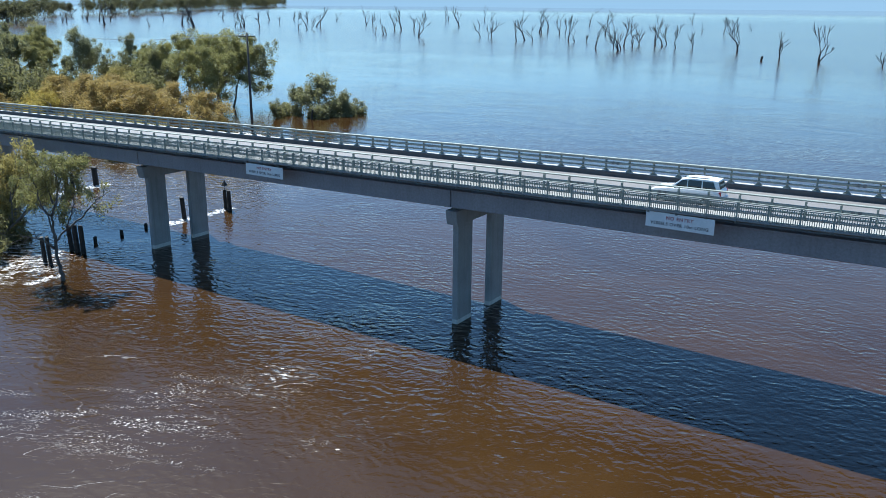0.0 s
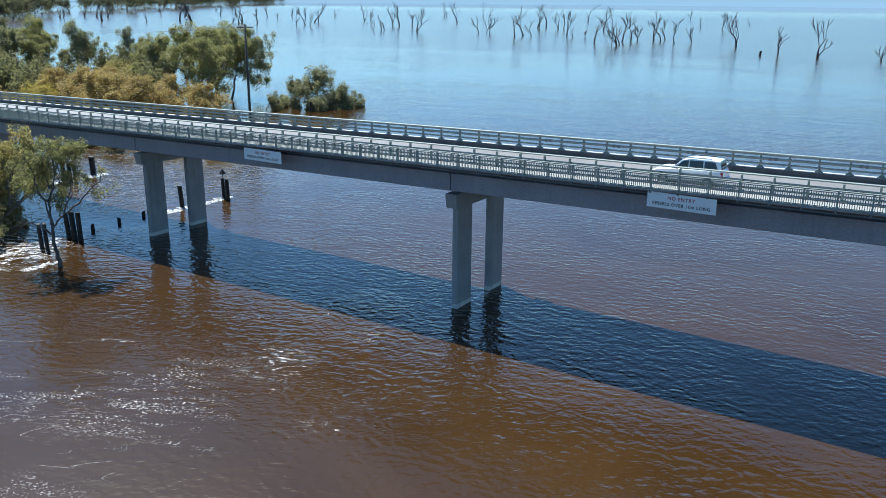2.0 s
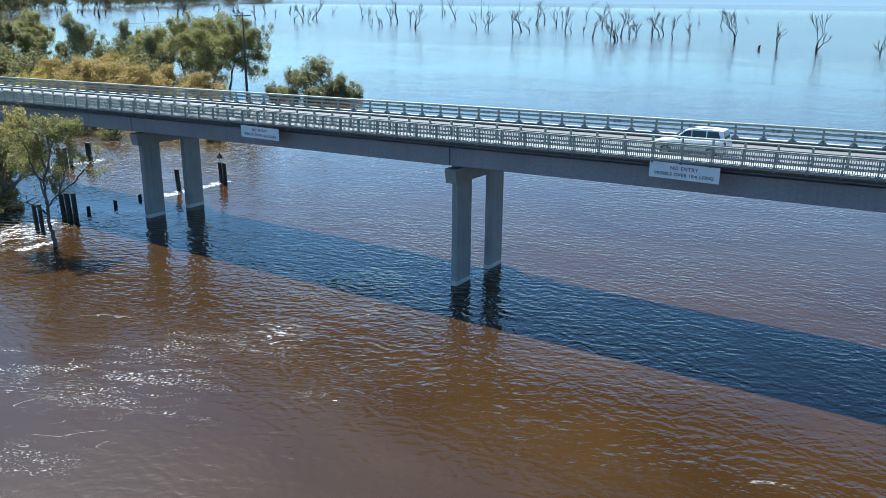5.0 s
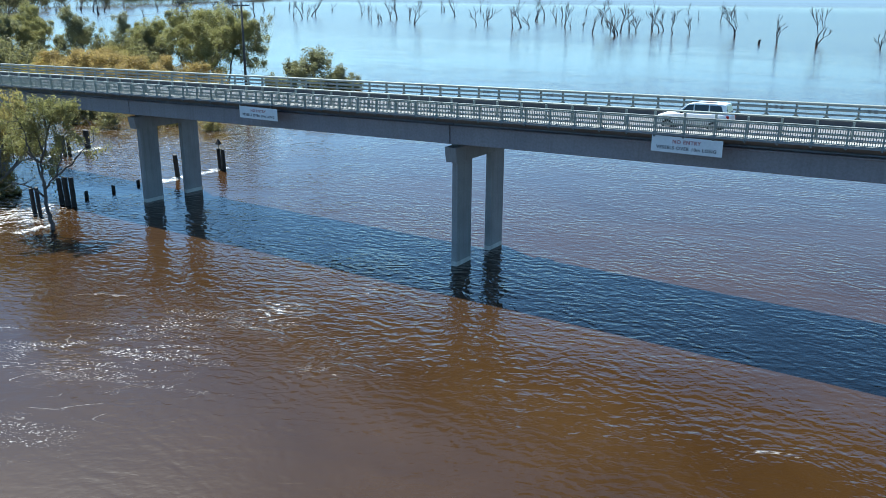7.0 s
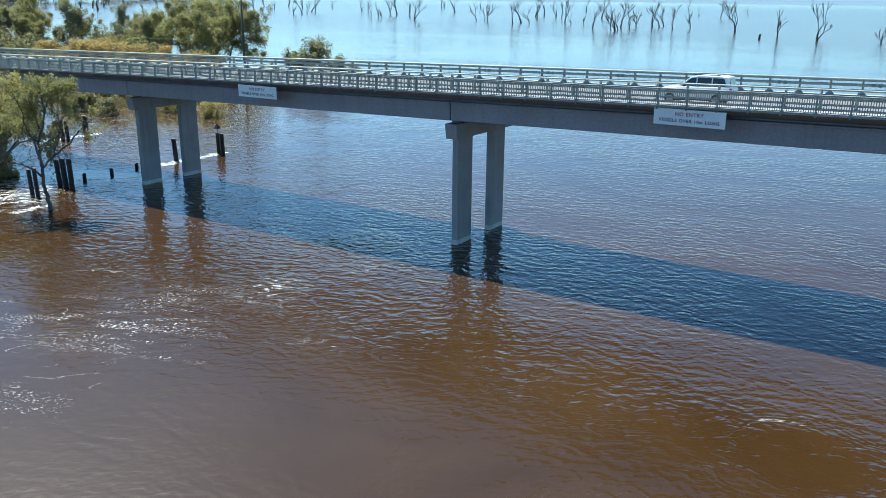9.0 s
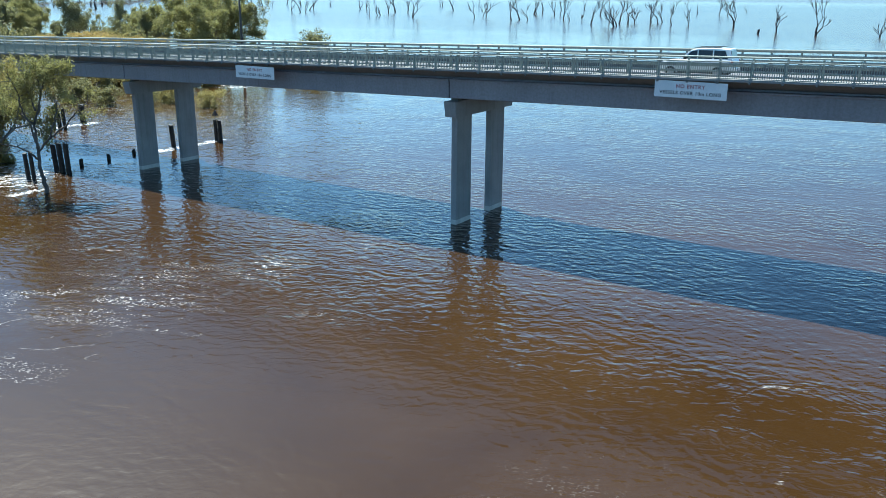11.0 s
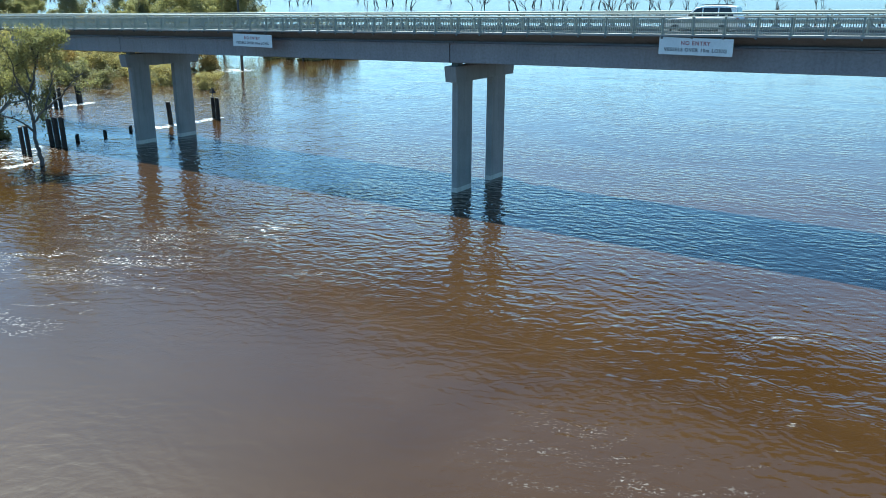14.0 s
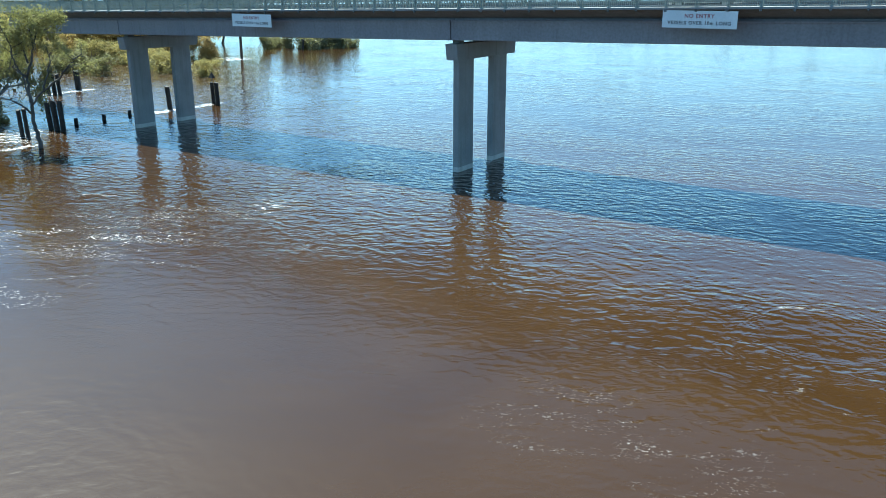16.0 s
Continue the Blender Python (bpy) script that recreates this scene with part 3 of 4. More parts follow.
# ---- power pole ----
def power_pole(x, y, h):
    p = thing("power_pole", (x, y, 0), "tall dark wooden power pole with a crossarm, standing in floodwater", "power pole")
    part("shaft", clean(*tubes([[((0, 0, -1.5), 0.27), ((0, 0, h * 0.5), 0.22), ((0, 0, h), 0.16)]], 12)), POLE_WOOD, p, smooth=True)
    arm = part("crossarm", box(-1.5, 1.5, -0.07, 0.07, -0.1, 0.1, 0.015), POLE_WOOD, p)
    arm.location, arm.rotation_euler = (0, 0, h - 0.6), (0, 0, radians(55))
    for d in (-1.3, -0.5, 0.5, 1.3):
        bm = bmesh.new()
        bmesh.ops.create_cone(bm, cap_ends=True, segments=10, radius1=0.09, radius2=0.05, depth=0.24, matrix=Matrix.Translation((d, 0, 0.2)))
        part("insulator", bm, SIGN_FACE, arm, "pale insulator")
    for d in (-1.3, -0.5, 0.5, 1.3):
        a = Vector((x, y, h - 0.3)) + Vector((math.cos(radians(55)), math.sin(radians(55)), 0)) * d
        far = Vector((-330.0, 190.0, 14.5)) + Vector((0.6, 0.8, 0)) * d
        line = []
        for k in range(25):
            s = k / 24
            q = a.lerp(far, s)
            q.z -= 4 * 3.0 * s * (1 - s)
            line.append((q, 0.012))
        w = link("power_line", *tubes(line and [line], 4), DARK_STEEL)
        tagged(w, "thin sagging power line from the wooden pole", "cable", "power lines")


power_pole(-114.0, 110.0, 18.4)


# ---- a car on the bridge ----
def loft(rings):
    """A closed skin over rings of equal length."""
    bm = bmesh.new()
    rows = [[bm.verts.new(p) for p in ring] for ring in rings]
    n = len(rows[0])
    for a, b in zip(rows, rows[1:]):
        for k in range(n):
            bm.faces.new((a[k], a[(k + 1) % n], b[(k + 1) % n], b[k]))
    bm.faces.new(rows[0])
    bm.faces.new(rows[-1])
    bmesh.ops.recalc_face_normals(bm, faces=bm.faces)
    return bm


def car(x, y):
    road = top(x) - 1.15
    c = thing("station_wagon_car", (x, y, road), "white four-wheel-drive wagon crossing the bridge", "car")
    c.rotation_euler = (0, -math.atan(0.0205), 0)
    # stations from nose (-x) to tail: place, bottom, shoulder height, half width
    stations = ((-2.28, 0.46, 0.72, 0.72), (-2.22, 0.36, 0.86, 0.84), (-1.9, 0.33, 1.0, 0.91), (-1.1, 0.33, 1.09, 0.93), (-0.2, 0.33, 1.13, 0.935), (0.9, 0.33, 1.15, 0.935), (1.8, 0.35, 1.16, 0.92), (2.2, 0.42, 1.12, 0.88), (2.27, 0.5, 1.02, 0.82))
    rings = []
    for px, lo, hi, w in stations:
        rings.append([(px, -w + 0.05, lo), (px, -w, lo + 0.15), (px, -w, hi - 0.22), (px, -w + 0.06, hi - 0.05), (px, -w + 0.16, hi), (px, w - 0.16, hi), (px, w - 0.06, hi - 0.05), (px, w, hi - 0.22), (px, w, lo + 0.15), (px, w - 0.05, lo)])
    part("body", loft(rings), WHITE_PAINT, c, smooth=False)
    # cabin: windscreen foot, roof front, roof back, tailgate foot
    cabin = []
    for px, z, w in ((-0.98, 1.08, 0.80), (-0.30, 1.66, 0.66), (0.2, 1.78, 0.65), (1.3, 1.78, 0.65), (2.02, 1.72, 0.64), (2.18, 1.12, 0.76)):
        cabin.append([(px, -w - (0.1 if z > 1.2 else 0.02), 1.06), (px, -w, z - 0.03), (px, -w + 0.06, z), (px, w - 0.06, z), (px, w, z - 0.03), (px, w + (0.1 if z > 1.2 else 0.02), 1.06)])
    part("cabin", loft(cabin), WHITE_PAINT, c)
    for s in (-1, 1):
        def pane(points):
            bm = clean([(px, s * (py + 0.012), pz) for px, py, pz in points] + [(px, s * (py - 0.03), pz) for px, py, pz in points], [(0, 1, 2, 3), (7, 6, 5, 4), (0, 4, 5, 1), (1, 5, 6, 2), (2, 6, 7, 3), (3, 7, 4, 0)])
            return bm
        for points in (((-0.70, 0.765, 1.17), (0.10, 0.745, 1.17), (0.10, 0.665, 1.66), (-0.24, 0.675, 1.60)), ((0.17, 0.745, 1.17), (1.02, 0.745, 1.17), (1.02, 0.665, 1.66), (0.17, 0.665, 1.66)), ((1.10, 0.745, 1.17), (1.95, 0.745, 1.17), (1.74, 0.665, 1.64), (1.10, 0.665, 1.66))):
            part("side_window", pane(points), DARK_GLASS, c, "dark tinted side window")
        part("mirror", box(-0.62, -0.46, s * 1.0 - 0.09, s * 1.0 + 0.09, 1.12, 1.28, 0.03), TRIM, c)
        part("sill", box(-1.0, 1.0, s * 0.90 - 0.05, s * 0.90 + 0.05, 0.30, 0.42, 0.02), TRIM, c)
        part("headlight", box(-2.24, -2.02, s * 0.68 - 0.16, s * 0.68 + 0.16, 0.72, 0.86, 0.03), CLEAR_LENS, c)
        part("tail_light", box(2.14, 2.285, s * 0.80 - 0.06, s * 0.80 + 0.06, 0.78, 1.08, 0.02), RED_LENS, c)
        part("roof_rail", box(-0.1, 1.5, s * 0.56 - 0.025, s * 0.56 + 0.025, 1.80, 1.84, 0.01), TRIM, c)
        for px in (-1.42, 1.40):
            bm = bmesh.new()
            bmesh.ops.create_cone(bm, cap_ends=True, segments=28, radius1=0.37, radius2=0.37, depth=0.25, matrix=Matrix.Translation((px, s * 0.83, 0.37)) @ Matrix.Rotation(radians(90), 4, "X"))
            bmesh.ops.bevel(bm, geom=[e for e in bm.edges if e.is_manifold and len(e.link_faces[0].verts) != len(e.link_faces[1].verts)], offset=0.04, segments=2, affect="EDGES")
            wheel = part("wheel", bm, RUBBER, c, "black tyre")
            bm = bmesh.new()
            bmesh.ops.create_cone(bm, cap_ends=True, segments=20, radius1=0.24, radius2=0.20, depth=0.27, matrix=Matrix.Translation((px, s * 0.84, 0.37)) @ Matrix.Rotation(radians(90), 4, "X"))
            part("rim", bm, ALLOY, wheel, "silver alloy rim")
    part("windscreen", clean([(-0.985, -0.72, 1.13), (-0.985, 0.72, 1.13), (-0.335, 0.6, 1.655), (-0.335, -0.6, 1.655), (-0.94, -0.72, 1.10), (-0.94, 0.72, 1.10), (-0.29, 0.6, 1.62), (-0.29, -0.6, 1.62)], [(0, 1, 2, 3), (7, 6, 5, 4), (0, 4, 5, 1), (1, 5, 6, 2), (2, 6, 7, 3), (3, 7, 4, 0)]), DARK_GLASS, c, "dark windscreen")
    part("rear_window", clean([(2.175, -0.62, 1.22), (2.175, 0.62, 1.22), (2.06, 0.54, 1.64), (2.06, -0.54, 1.64), (2.1, -0.62, 1.2), (2.1, 0.62, 1.2), (1.99, 0.54, 1.6), (1.99, -0.54, 1.6)], [(0, 1, 2, 3), (7, 6, 5, 4), (0, 4, 5, 1), (1, 5, 6, 2), (2, 6, 7, 3), (3, 7, 4, 0)]), DARK_GLASS, c, "dark rear window")
    part("bumper", box(-2.34, -2.1, -0.80, 0.80, 0.40, 0.62, 0.06), WHITE_PAINT, c)
    part("bumper", box(2.12, 2.36, -0.80, 0.80, 0.44, 0.66, 0.06), WHITE_PAINT, c)
    part("grille", box(-2.30, -2.2, -0.42, 0.42, 0.66, 0.82, 0.02), TRIM, c)


car(-14.5, 51.8)

# ---- trees ----
def grow(rng, height, radius, levels, spread, up=0.25, wobble=0.18, forks=(2, 4), lean=(0, 0), first=0.35, shrink=0.68, limbs=()):
    """Branch lines of a tree and the tips that carry leaves."""
    lines, tips, limb = [], [], [0]

    def shoot(p, d, length, r, level):
        n = 6 if level == levels else 4
        line = [(p.copy(), r)]
        for i in range(n):
            d = (d + Vector((rng.gauss(0, wobble), rng.gauss(0, wobble), rng.gauss(0, wobble * 0.5) + up * 0.12))).normalized()
            p = p + d * (length / n)
            line.append((p.copy(), r * (1 - 0.5 * (i + 1) / n)))
        if level == levels - 1:
            limb[0] += 1
        lines.append((level, limb[0], line))
        if level == 0:
            tips.extend((p.copy(), line[-2][0].copy()))
            return
        if level == 1:
            tips.append(line[-2][0].copy())
        for k in range(rng.randint(*forks)):
            at = rng.uniform(first if level == levels else 0.3, 1.0) if k else 1.0
            i = min(n - 1, int(at * n))
            q = line[i][0].lerp(line[i + 1][0], at * n - i) if at < 1 else p
            side = Vector((rng.gauss(0, 1), rng.gauss(0, 1), rng.gauss(0, 0.35)))
            side = (side - d * side.dot(d)).normalized()
            out = (d + side * spread * rng.uniform(0.6, 1.3) + Vector((0, 0, up * 0.3))).normalized()
            shoot(q, out, length * shrink * rng.uniform(0.75, 1.2), line[min(i + 1, n)][1] * 0.72, level - 1)

    if limbs:
        # main limbs laid out by hand, with shoots along their outer parts
        for k, points in enumerate(limbs):
            pts = [Vector(p) for p in points]
            r = radius if k == 0 else radius * 0.5
            line = []
            for a, b in zip(pts, pts[1:]):
                for s in range(4):
                    q = a.lerp(b, s / 4)
                    line.append(q + Vector((rng.gauss(0, 0.04), rng.gauss(0, 0.04), 0)))
            line.append(pts[-1])
            n = len(line) - 1
            limb[0] = k
            lines.append((levels if k == 0 else levels - 1, k, [(p, r * (1 - 0.6 * i / n)) for i, p in enumerate(line)]))
            if k == 0:
                continue
            for i in range(int(n * 0.6), n + 1):
                d = (line[i] - line[max(i - 2, 0)]).normalized()
                for _ in range(1 if k in (5, 6) else 2):
                    side = Vector((rng.gauss(0, 1), rng.gauss(0, 1), rng.gauss(0, 0.5)))
                    shoot(line[i], (d * 0.5 + side.normalized() * spread).normalized(), rng.uniform(0.7, 1.3), r * 0.3, 1)
        return lines, tips
    shoot(Vector((0, 0, -0.6)), Vector((lean[0], lean[1], 1)).normalized(), height, radius, levels)
    return lines, tips


def leaves(seed, tips, count, clump, size, flat=0.8, droop=0.6, hang=0.5, keep=1.0):
    """Many small leaf sprays round the branch tips, each a narrow facet."""
    g = np.random.default_rng(seed)
    pts = np.array([tuple(t) for t in tips])
    pts = pts[g.random(len(pts)) < keep]
    which = g.integers(0, len(pts), count)
    weight = g.uniform(0.6, 1.35, len(pts))
    off = g.normal(0, 1, (count, 3))
    off /= np.linalg.norm(off, axis=1)[:, None]
    off *= (g.uniform(0.15, 1.0, count) ** 0.6)[:, None] * clump * weight[which][:, None]
    off[:, 2] *= flat
    off[:, 2] -= g.exponential(hang * clump, count)
    c = pts[which] + off
    c[:, 2] = np.maximum(c[:, 2], 0.1)
    a = g.normal(0, 1, (count, 3))
    a[:, 2] -= droop
    a /= np.linalg.norm(a, axis=1)[:, None]
    b = np.cross(a, g.normal(0, 1, (count, 3)))
    b /= np.linalg.norm(b, axis=1)[:, None] + 1e-9
    s = (size * g.uniform(0.6, 1.5, count))[:, None]
    v = np.stack((c - a * s, c + b * s * 0.42, c + a * s, c - b * s * 0.42), 1).reshape(-1, 3)
    f = np.arange(count * 4).reshape(-1, 4)
    return v.tolist(), f.tolist()


def branch_meshes(t, lines, levels, mat, sides):
    """The trunk, and each main limb with all that grows from it."""
    link("trunk", *tubes([l for k, m, l in lines if k == levels], 10), mat, t, smooth=True)
    for number in sorted({m for k, m, l in lines if k < levels}):
        link("branch", *tubes([l for k, m, l in lines if k < levels and m == number], sides), mat, t, smooth=True)


def tree_kind(name, seed, tall, height, radius, levels, spread, count, clump, size, leaf, bark=None, label="", group="", category="tree", low=False, hang=0.5, bare=0.0, keep=1.0, **more):
    """tall: metres to the highest tip; clump and size: metres of a leaf cluster and of a spray."""
    rng = random.Random(seed)
    lines, tips = grow(rng, height, radius, levels, spread, **more)
    s = 1.0 if more.get("limbs") else tall / max(p.z for p in tips)
    lines = [(k, m, [(p * s, r * s) for p, r in line]) for k, m, line in lines]
    tips = [p * s for p in tips]
    t = thing(name, label=label, category=category, group=group)
    if low:
        link("trunk", *tubes([l for k, m, l in lines if k > 0], 5), bark or BARK, t, smooth=True)
    else:
        branch_meshes(t, lines, levels, bark or BARK, 5)
    if count:
        link("crown", *leaves(seed, [p for p in tips if p.z > bare * tall], count, clump, size, hang=hang, keep=keep), leaf, t)
    t["tall"] = tall
    return t


def stand(master, x, y, turn=0.0, size=1.0, label="", wide=1.0):
    """A further tree of the same kind; size is its height in metres."""
    s = size / master["tall"]
    m = pose(x, y, 0, 0, 0, turn) @ Matrix.Diagonal((s * wide, s * wide, s, 1))
    ob = copy_thing(master, m)
    ob.matrix_basis = m
    if label:
        ob["label"] = label
    return ob


def settle(master, x, y, turn=0.0, size=1.0, wide=1.0):
    s = size / master["tall"]
    master.matrix_basis = pose(x, y, 0, 0, 0, turn) @ Matrix.Diagonal((s * wide, s * wide, s, 1))


# the slender young gum beside the old piles
def across(u, v, depth=0.0):
    """A place in an upright plane that faces the river's bend, u metres along and v metres up."""
    return (0.843 * u - 0.537 * depth, 0.537 * u + 0.843 * depth, v)


GUM_LIMBS = (
    (across(0.2, -0.7), across(0.0, 0.9), across(-0.2, 1.8), across(-0.2, 3.8, 0.1), across(-0.2, 4.8), across(-0.2, 5.9)),
    (across(-0.2, 5.9), across(0.3, 7.1, 0.1), across(0.5, 8.2, 0.2), across(1.1, 9.6, 0.1), across(1.5, 10.2), across(2.1, 10.6)),
    (across(0.6, 8.6, 0.2), across(0.4, 9.5, 0.4), across(0.3, 10.5, 0.6)),
    (across(-0.2, 5.9), across(-0.6, 6.3, -0.2), across(-0.9, 7.2, -0.4), across(-0.9, 8.6, -0.6), across(-1.3, 9.8, -0.8)),
    (across(-0.2, 3.8), across(-0.5, 4.6, 0.3), across(-0.8, 5.9, 0.6), across(-1.5, 6.5, 0.8), across(-2.1, 7.0, 1.0)),
    (across(-0.1, 3.6), across(0.4, 4.2, -0.1), across(1.1, 4.8, -0.2), across(1.4, 5.6, -0.3), across(2.0, 6.8, -0.4), across(2.2, 7.9, -0.4)),
    (across(1.0, 4.7, -0.2), across(1.7, 5.3), across(2.4, 5.8, 0.2), across(3.1, 6.6, 0.3), across(3.7, 7.3, 0.3), across(4.4, 7.7, 0.3)),
    (across(-0.2, 2.9), across(-0.7, 3.5, -0.3), across(-1.3, 4.0, -0.6), across(-2.2, 4.3, -0.9)),
    (across(0.1, 7.0), across(-0.3, 7.8, 0.2), across(-0.4, 8.9, 0.3)),
)
near_gum = tree_kind("river_gum", 11, 11.3, 4.6, 0.20, 3, 0.85, 16000, 0.46, 0.086, LEAF_GREEN, bark=GREY_BARK, keep=0.36, label="slender grey-trunked young gum tree with open olive foliage, standing in floodwater", group="trees by the old piles", limbs=GUM_LIMBS, wobble=0.2, bare=0.61)
near_gum.location = (-65.7, 39.5, 0)
bank_gum = tree_kind("bank_gum", 23, 10.0, 2.2, 0.2, 4, 0.95, 23000, 0.75, 0.15, LEAF_SUNNY, label="broad yellow-green gum tree rising from floodwater beside the bridge", group="trees by the old piles", forks=(3, 4), up=0.25, first=0.2, shrink=0.75)
settle(bank_gum, -84.0, 41.5, 0, 10.0)
stand(bank_gum, -90.0, 39.0, 120, 9.0)
stand(bank_gum, -79.0, 42.0, 200, 10.3, "", 0.75)
drowned = tree_kind("drowned_shrub", 31, 4.6, 1.6, 0.06, 3, 1.0, 3600, 0.6, 0.14, LEAF_OLIVE, label="half-drowned olive shrub in white water", group="drowned shrubs", category="shrub", forks=(3, 5))
settle(drowned, -78.5, 38.0, 0, 4.6)
stand(drowned, -81.0, 40.0, 70, 4.8)

# kinds of tree behind the bridge
gum_a = tree_kind("flooded_gum", 41, 18.0, 3.4, 0.2, 4, 0.85, 31000, 1.15, 0.155, LEAF_GREEN, keep=0.42, label="large leafy green gum tree standing in floodwater", group="flooded gums", forks=(3, 4), up=0.2, first=0.25, shrink=0.78)
settle(gum_a, -149.0, 134.0, 0, 18.0, 1.2)
gum_b = tree_kind("flooded_gum", 52, 17.0, 3.6, 0.19, 4, 0.75, 20000, 1.1, 0.155, LEAF_GREY, keep=0.42, label="grey-green gum tree with drooping foliage in floodwater", group="flooded gums", forks=(3, 4), up=0.25, first=0.2, shrink=0.78)
settle(gum_b, -178.5, 142.0, 40, 12.0)
weeping = tree_kind("weeping_gum", 59, 16.5, 4.4, 0.2, 4, 0.62, 10000, 0.75, 0.16, LEAF_GREY, bark=GREY_BARK, label="tall gum with thin hanging grey-green foliage and dark trunks in floodwater", group="flooded gums", forks=(2, 4), up=0.4, first=0.3, shrink=0.74, keep=0.30, hang=1.7)
settle(weeping, -146.6, 135.6, 20, 16.5, 1.0)
rust = tree_kind("rusty_shrub", 63, 10.0, 1.3, 0.08, 4, 1.05, 19000, 0.95, 0.15, LEAF_RUST, keep=0.5, label="dense rust-brown wattle thicket in floodwater behind the bridge", group="rusty thickets", category="shrub", forks=(3, 4), up=0.15, first=0.1, shrink=0.8)
settle(rust, -123.5, 103.0, 0, 8.2, 1.3)
gold = tree_kind("golden_shrub", 74, 7.0, 1.2, 0.06, 3, 1.0, 6000, 0.9, 0.15, LEAF_GOLD, label="bright golden flowering shrub behind the bridge rail", group="golden shrubs", category="shrub", forks=(4, 5))
settle(gold, -176.5, 103.5, 50, 6.0, 1.1)
islet = tree_kind("willow_bush", 85, 8.0, 1.3, 0.08, 4, 1.1, 17000, 0.85, 0.165, LEAF_GREY, keep=0.5, label="round grey-green bush standing alone in open floodwater", group="bushes in the lake", category="shrub", forks=(3, 4), up=0.12, first=0.1, shrink=0.82, hang=1.1)
settle(islet, -122.3, 138.6, 0, 9.0, 1.3)

for x, y, turn, size in ((-154.5, 138.0, 80, 17.5), (-162.0, 140.0, 150, 17.5), (-170.0, 143.0, 30, 16.0), (-179.0, 147.0, 250, 14.5), (-190.0, 152.0, 220, 13.7), (-251.0, 154.0, 300, 17.5), (-243.0, 149.0, 10, 13.0), (-266.0, 158.0, 60, 14.0)):
    stand(gum_a, x, y, turn, size, "", 1.2)
for x, y, turn, size in ((-206.5, 156.2, 10, 14.7), (-218.8, 146.5, 90, 16.6), (-216.5, 144.0, 200, 14.0), (-333.0, 188.0, 170, 15.5), (-290.0, 160.0, 45, 14.0), (-340.0, 178.0, 80, 17.0)):
    stand(gum_b, x, y, turn, size)
for x, y, turn, size in ((-130.0, 102.0, 100, 9.3), (-138.0, 104.0, 160, 9.5), (-146.0, 104.0, 210, 10.0), (-153.0, 107.0, 280, 9.0), (-161.0, 110.0, 20, 9.0), (-168.0, 112.0, 60, 8.5), (-174.5, 114.0, 130, 8.0), (-142.0, 115.0, 60, 8.0)):
    stand(rust, x, y, turn, size, "", 1.35)
stand(rust, -162.0, 86.0, 0, 7.0, "tall rust-brown wattle among the drowned trees")
stand(gold, -170.5, 104.5, 150, 5.6, "", 1.1)
stand(islet, -117.0, 141.6, 120, 5.4, "", 1.3)
stand(islet, -126.8, 136.2, 220, 6.6, "", 1.2)
stand(drowned, -128.0, 128.0, 0, 4.0)
pile(-118.0, 131.0, 2.2, 0.2, 0.3, "leaning_stake", "dark leaning stake in the floodwater", "stakes")

# scrub and gums crowding the drowned bank
sunny = tree_kind("flood_scrub", 118, 5.5, 1.0, 0.05, 3, 1.1, 5600, 0.75, 0.155, LEAF_SUNNY, label="sunlit yellow-green scrub half under water behind the bridge", group="bank scrub", category="shrub", forks=(3, 5), first=0.1, shrink=0.85)
settle(sunny, -112.0, 88.5, 0, 3.6, 1.3)
for x, y, turn, size in ((-97.0, 87.0, 30, 2.6), (-118.0, 91.0, 90, 3.8), (-126.0, 92.5, 140, 3.6), (-134.0, 93.0, 200, 3.8), (-142.0, 91.0, 250, 3.6), (-150.0, 88.0, 300, 3.4), (-106.0, 88.0, 10, 3.4)):
    stand(sunny, x, y, turn, size, "", 1.35)
back_gum = tree_kind("back_gum", 131, 14.0, 3.4, 0.2, 3, 0.85, 9000, 1.2, 0.27, LEAF_GREY, label="grey-green gum among crowded trees on the drowned bank", group="trees on the drowned bank", forks=(3, 4), up=0.2, first=0.2, shrink=0.8, hang=0.8)
settle(back_gum, -243.0, 141.0, 0, 14.0)
back_scrub = tree_kind("back_scrub", 137, 7.0, 1.2, 0.08, 3, 1.05, 3800, 1.1, 0.28, LEAF_OLIVE, label="olive scrub between the gums on the drowned bank", group="trees on the drowned bank", category="shrub", forks=(3, 4), first=0.1, shrink=0.85, hang=0.8)
settle(back_scrub, -214.0, 112.0, 0, 7.0)
for x, y, turn, size in ((-222.3, 157.2, 40, 8.0), (-214.7, 158.5, 130, 9.5), (-198.0, 150.0, 200, 8.0), (-183.0, 141.0, 280, 8.5), (-175.0, 135.0, 330, 7.5), (-202.2, 125.0, 20, 6.0), (-211.4, 135.9, 80, 6.4), (-196.0, 131.0, 160, 6.5), (-232.0, 142.0, 240, 6.5), (-226.0, 131.0, 310, 6.0), (-189.0, 113.0, 50, 8.5), (-212.0, 121.0, 150, 9.0), (-204.0, 118.0, 250, 8.5), (-167.0, 131.0, 10, 6.5), (-196.0, 109.0, 90, 9.5), (-206.0, 113.0, 40, 10.0), (-183.0, 108.0, 200, 7.0)):
    stand(back_scrub, x, y, turn, size)
for x, y, turn, size in ((-121.0, 76.0, 60, 2.6), (-116.7, 79.0, 170, 3.3), (-111.3, 80.5, 260, 3.2), (-107.0, 81.0, 340, 2.8), (-124.0, 81.0, 30, 3.6)):
    stand(drowned, x, y, turn, size, "half-drowned olive shrub in the slack water behind the bridge", 1.4)
stand(sunny, -205.8, 150.3, 40, 6.4)
stand(sunny, -190.0, 140.0, 110, 6.0)
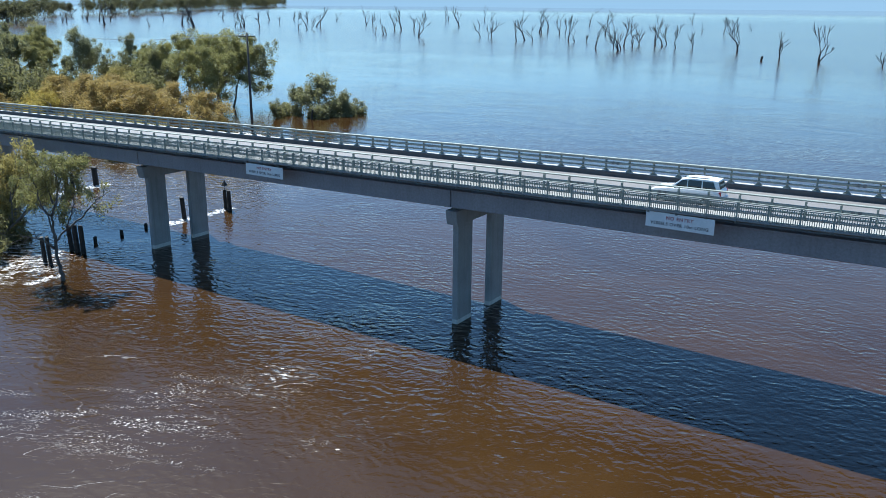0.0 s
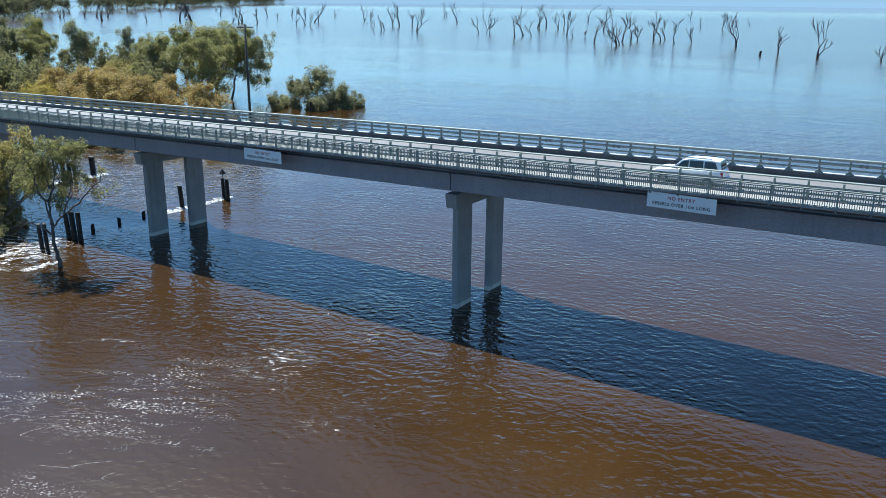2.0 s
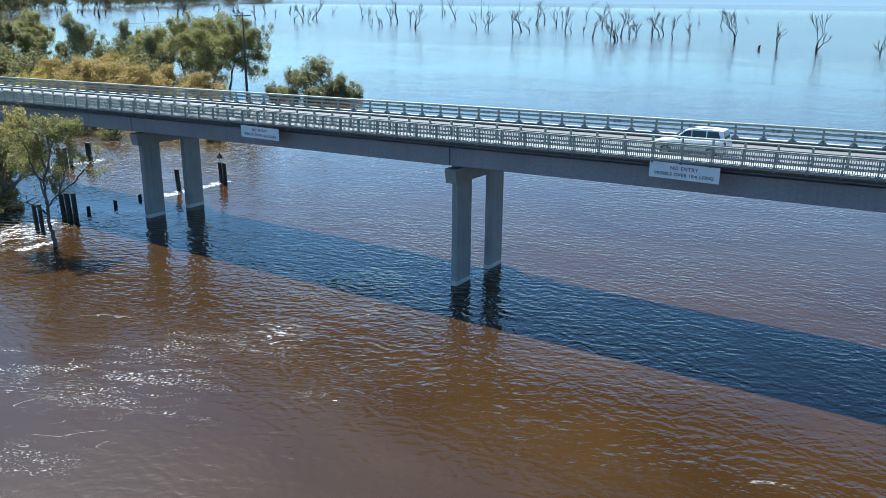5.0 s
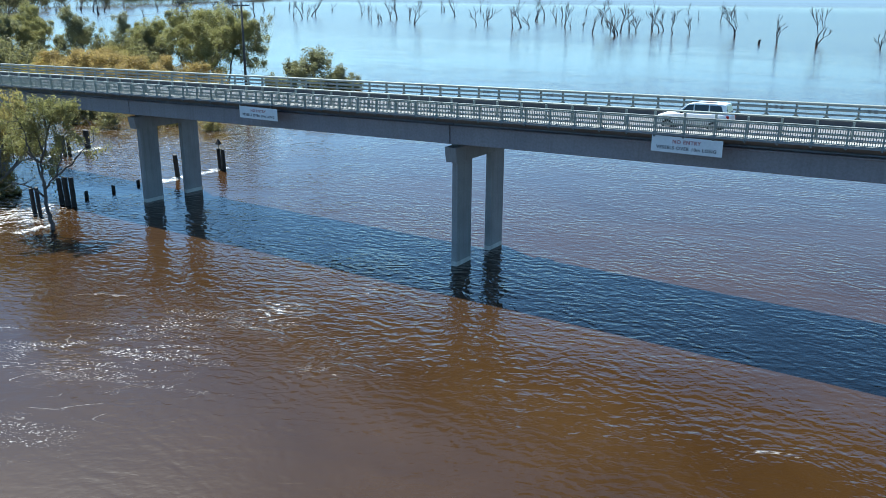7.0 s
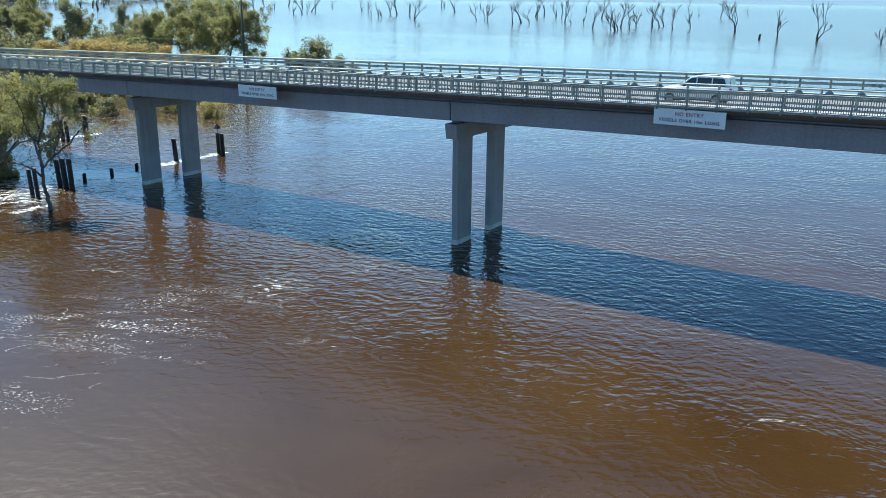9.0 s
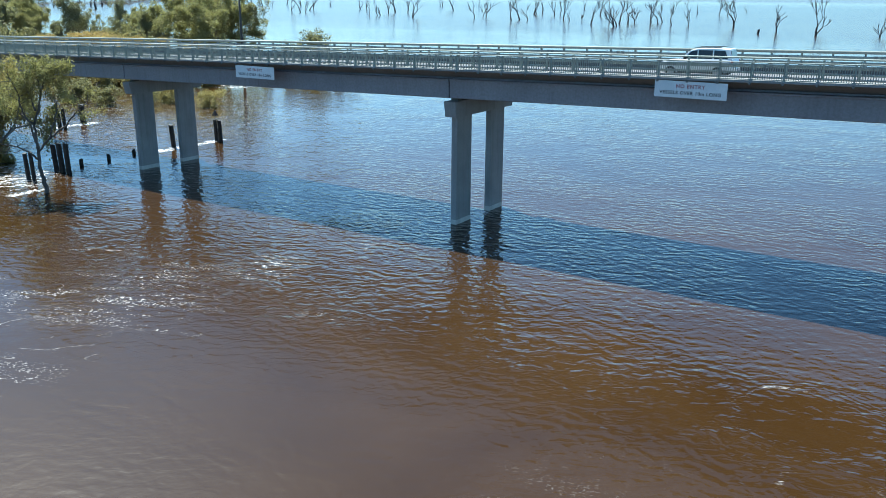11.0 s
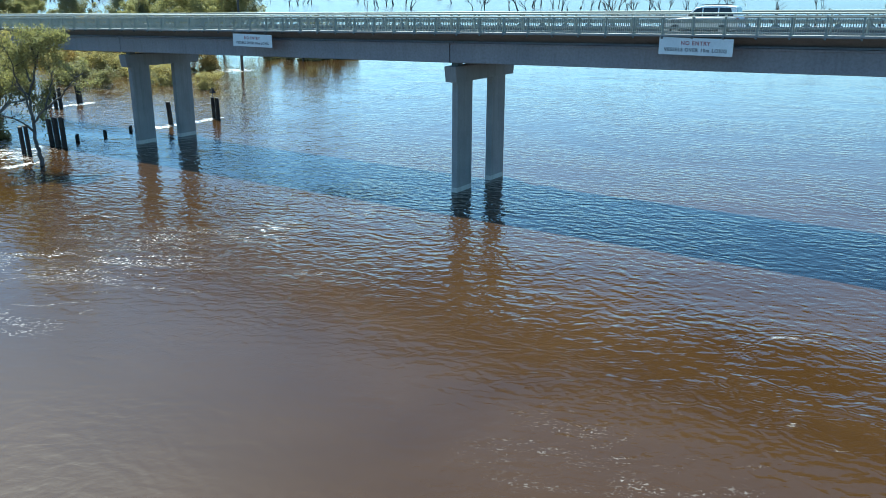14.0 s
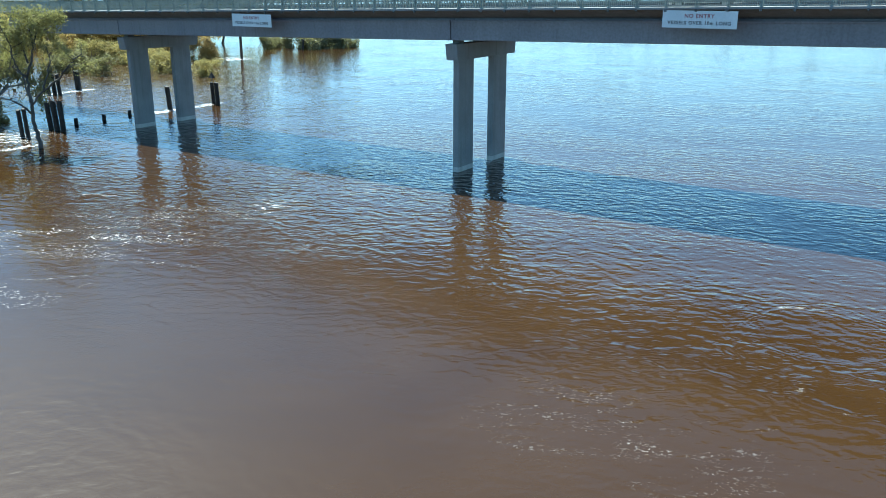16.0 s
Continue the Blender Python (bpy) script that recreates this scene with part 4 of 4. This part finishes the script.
for x, y, turn, size in ((-306.0, 178.0, 30, 11.0), (-270.0, 150.0, 200, 10.0), (-282.0, 172.0, 90, 8.5), (-322.0, 172.0, 260, 13.0), (-365.0, 205.0, 320, 12.0)):
    stand(back_gum, x, y, turn, size)

# woods on the far shore
low_a = tree_kind("shore_gum", 91, 20.0, 3.6, 0.22, 3, 0.9, 1100, 2.0, 0.82, LEAF_SHORE, label="distant green gum tree on the flooded far shore", group="trees of the far shore", forks=(3, 4), up=0.25, first=0.2, shrink=0.78, low=True, hang=1.3)
settle(low_a, -860.0, 500.0, 0, 20.0)
low_b = tree_kind("shore_gum", 97, 20.0, 4.0, 0.22, 3, 0.8, 1100, 1.9, 0.82, LEAF_SHORE, label="distant grey-green gum tree on the flooded far shore", group="trees of the far shore", forks=(3, 4), up=0.25, first=0.2, shrink=0.78, low=True, hang=1.3)
settle(low_b, -830.0, 470.0, 0, 20.0)
rng = random.Random(7)
for k in range(16):
    u = k / 15
    stand(low_a if rng.random() < 0.5 else low_b, -740 - 260 * u + rng.uniform(-30, 30), 410 + 195 * u + rng.uniform(-12, 12), rng.uniform(0, 360), rng.uniform(18, 28))
for k in range(104):
    u = k / 103
    x = -1150 - 1850 * u ** 1.2 + rng.uniform(-70, 70)
    y = 760 + 2340 * u ** 1.2 + rng.uniform(-60, 60)
    stand(low_a if rng.random() < 0.6 else low_b, x, y, rng.uniform(0, 360), rng.uniform(20, 32) * (1 + 0.5 * u))


# ---- drowned dead trees in the lake ----
def snag(seed, x, y, h, levels=2, spread=0.55, lean=(0, 0), stout=1.0):
    rng = random.Random(seed)
    lines, tips = grow(rng, h * 0.30, max(0.25, h * 0.033), levels, spread, forks=(2, 3) if levels > 2 else (3, 4), lean=lean, up=0.45, wobble=0.13, first=0.05, shrink=0.85)
    s = h / max(p.z for p in tips)
    lines = [(k, m, [(p * s, max(r, 0.11) * stout) for p, r in line]) for k, m, line in lines]
    t = thing("dead_tree", (x, y, 0), "bare grey dead tree standing in the flooded lake", "dead tree", "dead trees in the lake")
    branch_meshes(t, lines, levels, DEAD_WOOD, 5)
    return t


EAST_GROVE = ((-63, 398, 17.1), (-83, 415, 12.7), (-115, 466, 18), (-200, 754, 14.2), (-193, 757, 15.1), (-227, 786, 8.5), (-342, 1131, 14.4), (-201, 860, 8), (-38, 397, 9.5), (-33, 396, 11))
MIDDLE_GROVE = ((-152, 477, 13.7), (-167, 498, 13.7), (-175, 509, 18.4), (-183, 501, 9.4), (-181, 485, 14.3), (-185, 481, 17.5), (-169, 432, 17), (-266, 649, 19.8), (-190, 451, 14), (-390, 904, 19.7), (-229, 509, 7.5), (-243, 529, 17), (-304, 644, 18), (-344, 703, 20.3), (-329, 656, 20.4), (-265, 508, 19.7), (-261, 489, 15.6))
WEST_GROVE = ((-587, 1005, 20.6), (-310, 541, 12.4), (-306, 518, 12.7), (-466, 746, 21.2), (-620, 959, 20.3), (-354, 511, 18.7), (-444, 614, 21.2), (-450, 612, 18), (-396, 514, 9.1), (-400, 530, 12), (-567, 721, 20.3), (-706, 836, 12), (-561, 633, 20.2), (-510, 564, 18.2), (-516, 560, 17))
SHORE_GROVE = ((-847, 548, 10.5), (-845, 551, 11.7), (-1080, 714, 14.3), (-876, 598, 12.4), (-980, 663, 8.3), (-868, 608, 18.7), (-747, 529, 21.6), (-862, 618, 17.5), (-1019, 739, 14.9), (-1198, 895, 15.1), (-675, 526, 8.7), (-875, 704, 10.8), (-686, 574, 20.1), (-813, 688, 16.8))
BEND_GROVE = ((-622, 534, 23.4), (-768, 656, 18.4), (-886, 811, 14.7), (-1091, 988, 12.6), (-611, 574, 9.3), (-594, 566, 15.7), (-606, 581, 17.6), (-596, 592, 13.6), (-801, 814, 12.8), (-656, 682, 7.7), (-783, 840, 11.5), (-729, 807, 13.6))
for number, (x, y, h) in enumerate(EAST_GROVE + MIDDLE_GROVE + WEST_GROVE + SHORE_GROVE + BEND_GROVE):
    snag(200 + number, x, y, h, 3 if h > 13 else 2 if h > 9.3 else 1, 0.36 + 0.14 * (number % 3), ((number % 5 - 2) * 0.07, (number % 4 - 1.5) * 0.06), 1.0 if number < 42 else 1.7)
for number, (x, y, h) in enumerate(MIDDLE_GROVE[::2] + WEST_GROVE[::2]):
    snag(400 + number, x + 7 - 3 * (number % 4), y + 9, h * 0.7, 2, 0.5)
pile(-87.0, 396.7, 2.0, 0.5, 0.3, "snag_stump", "dark broken stump low in the lake", "stumps in the lake")
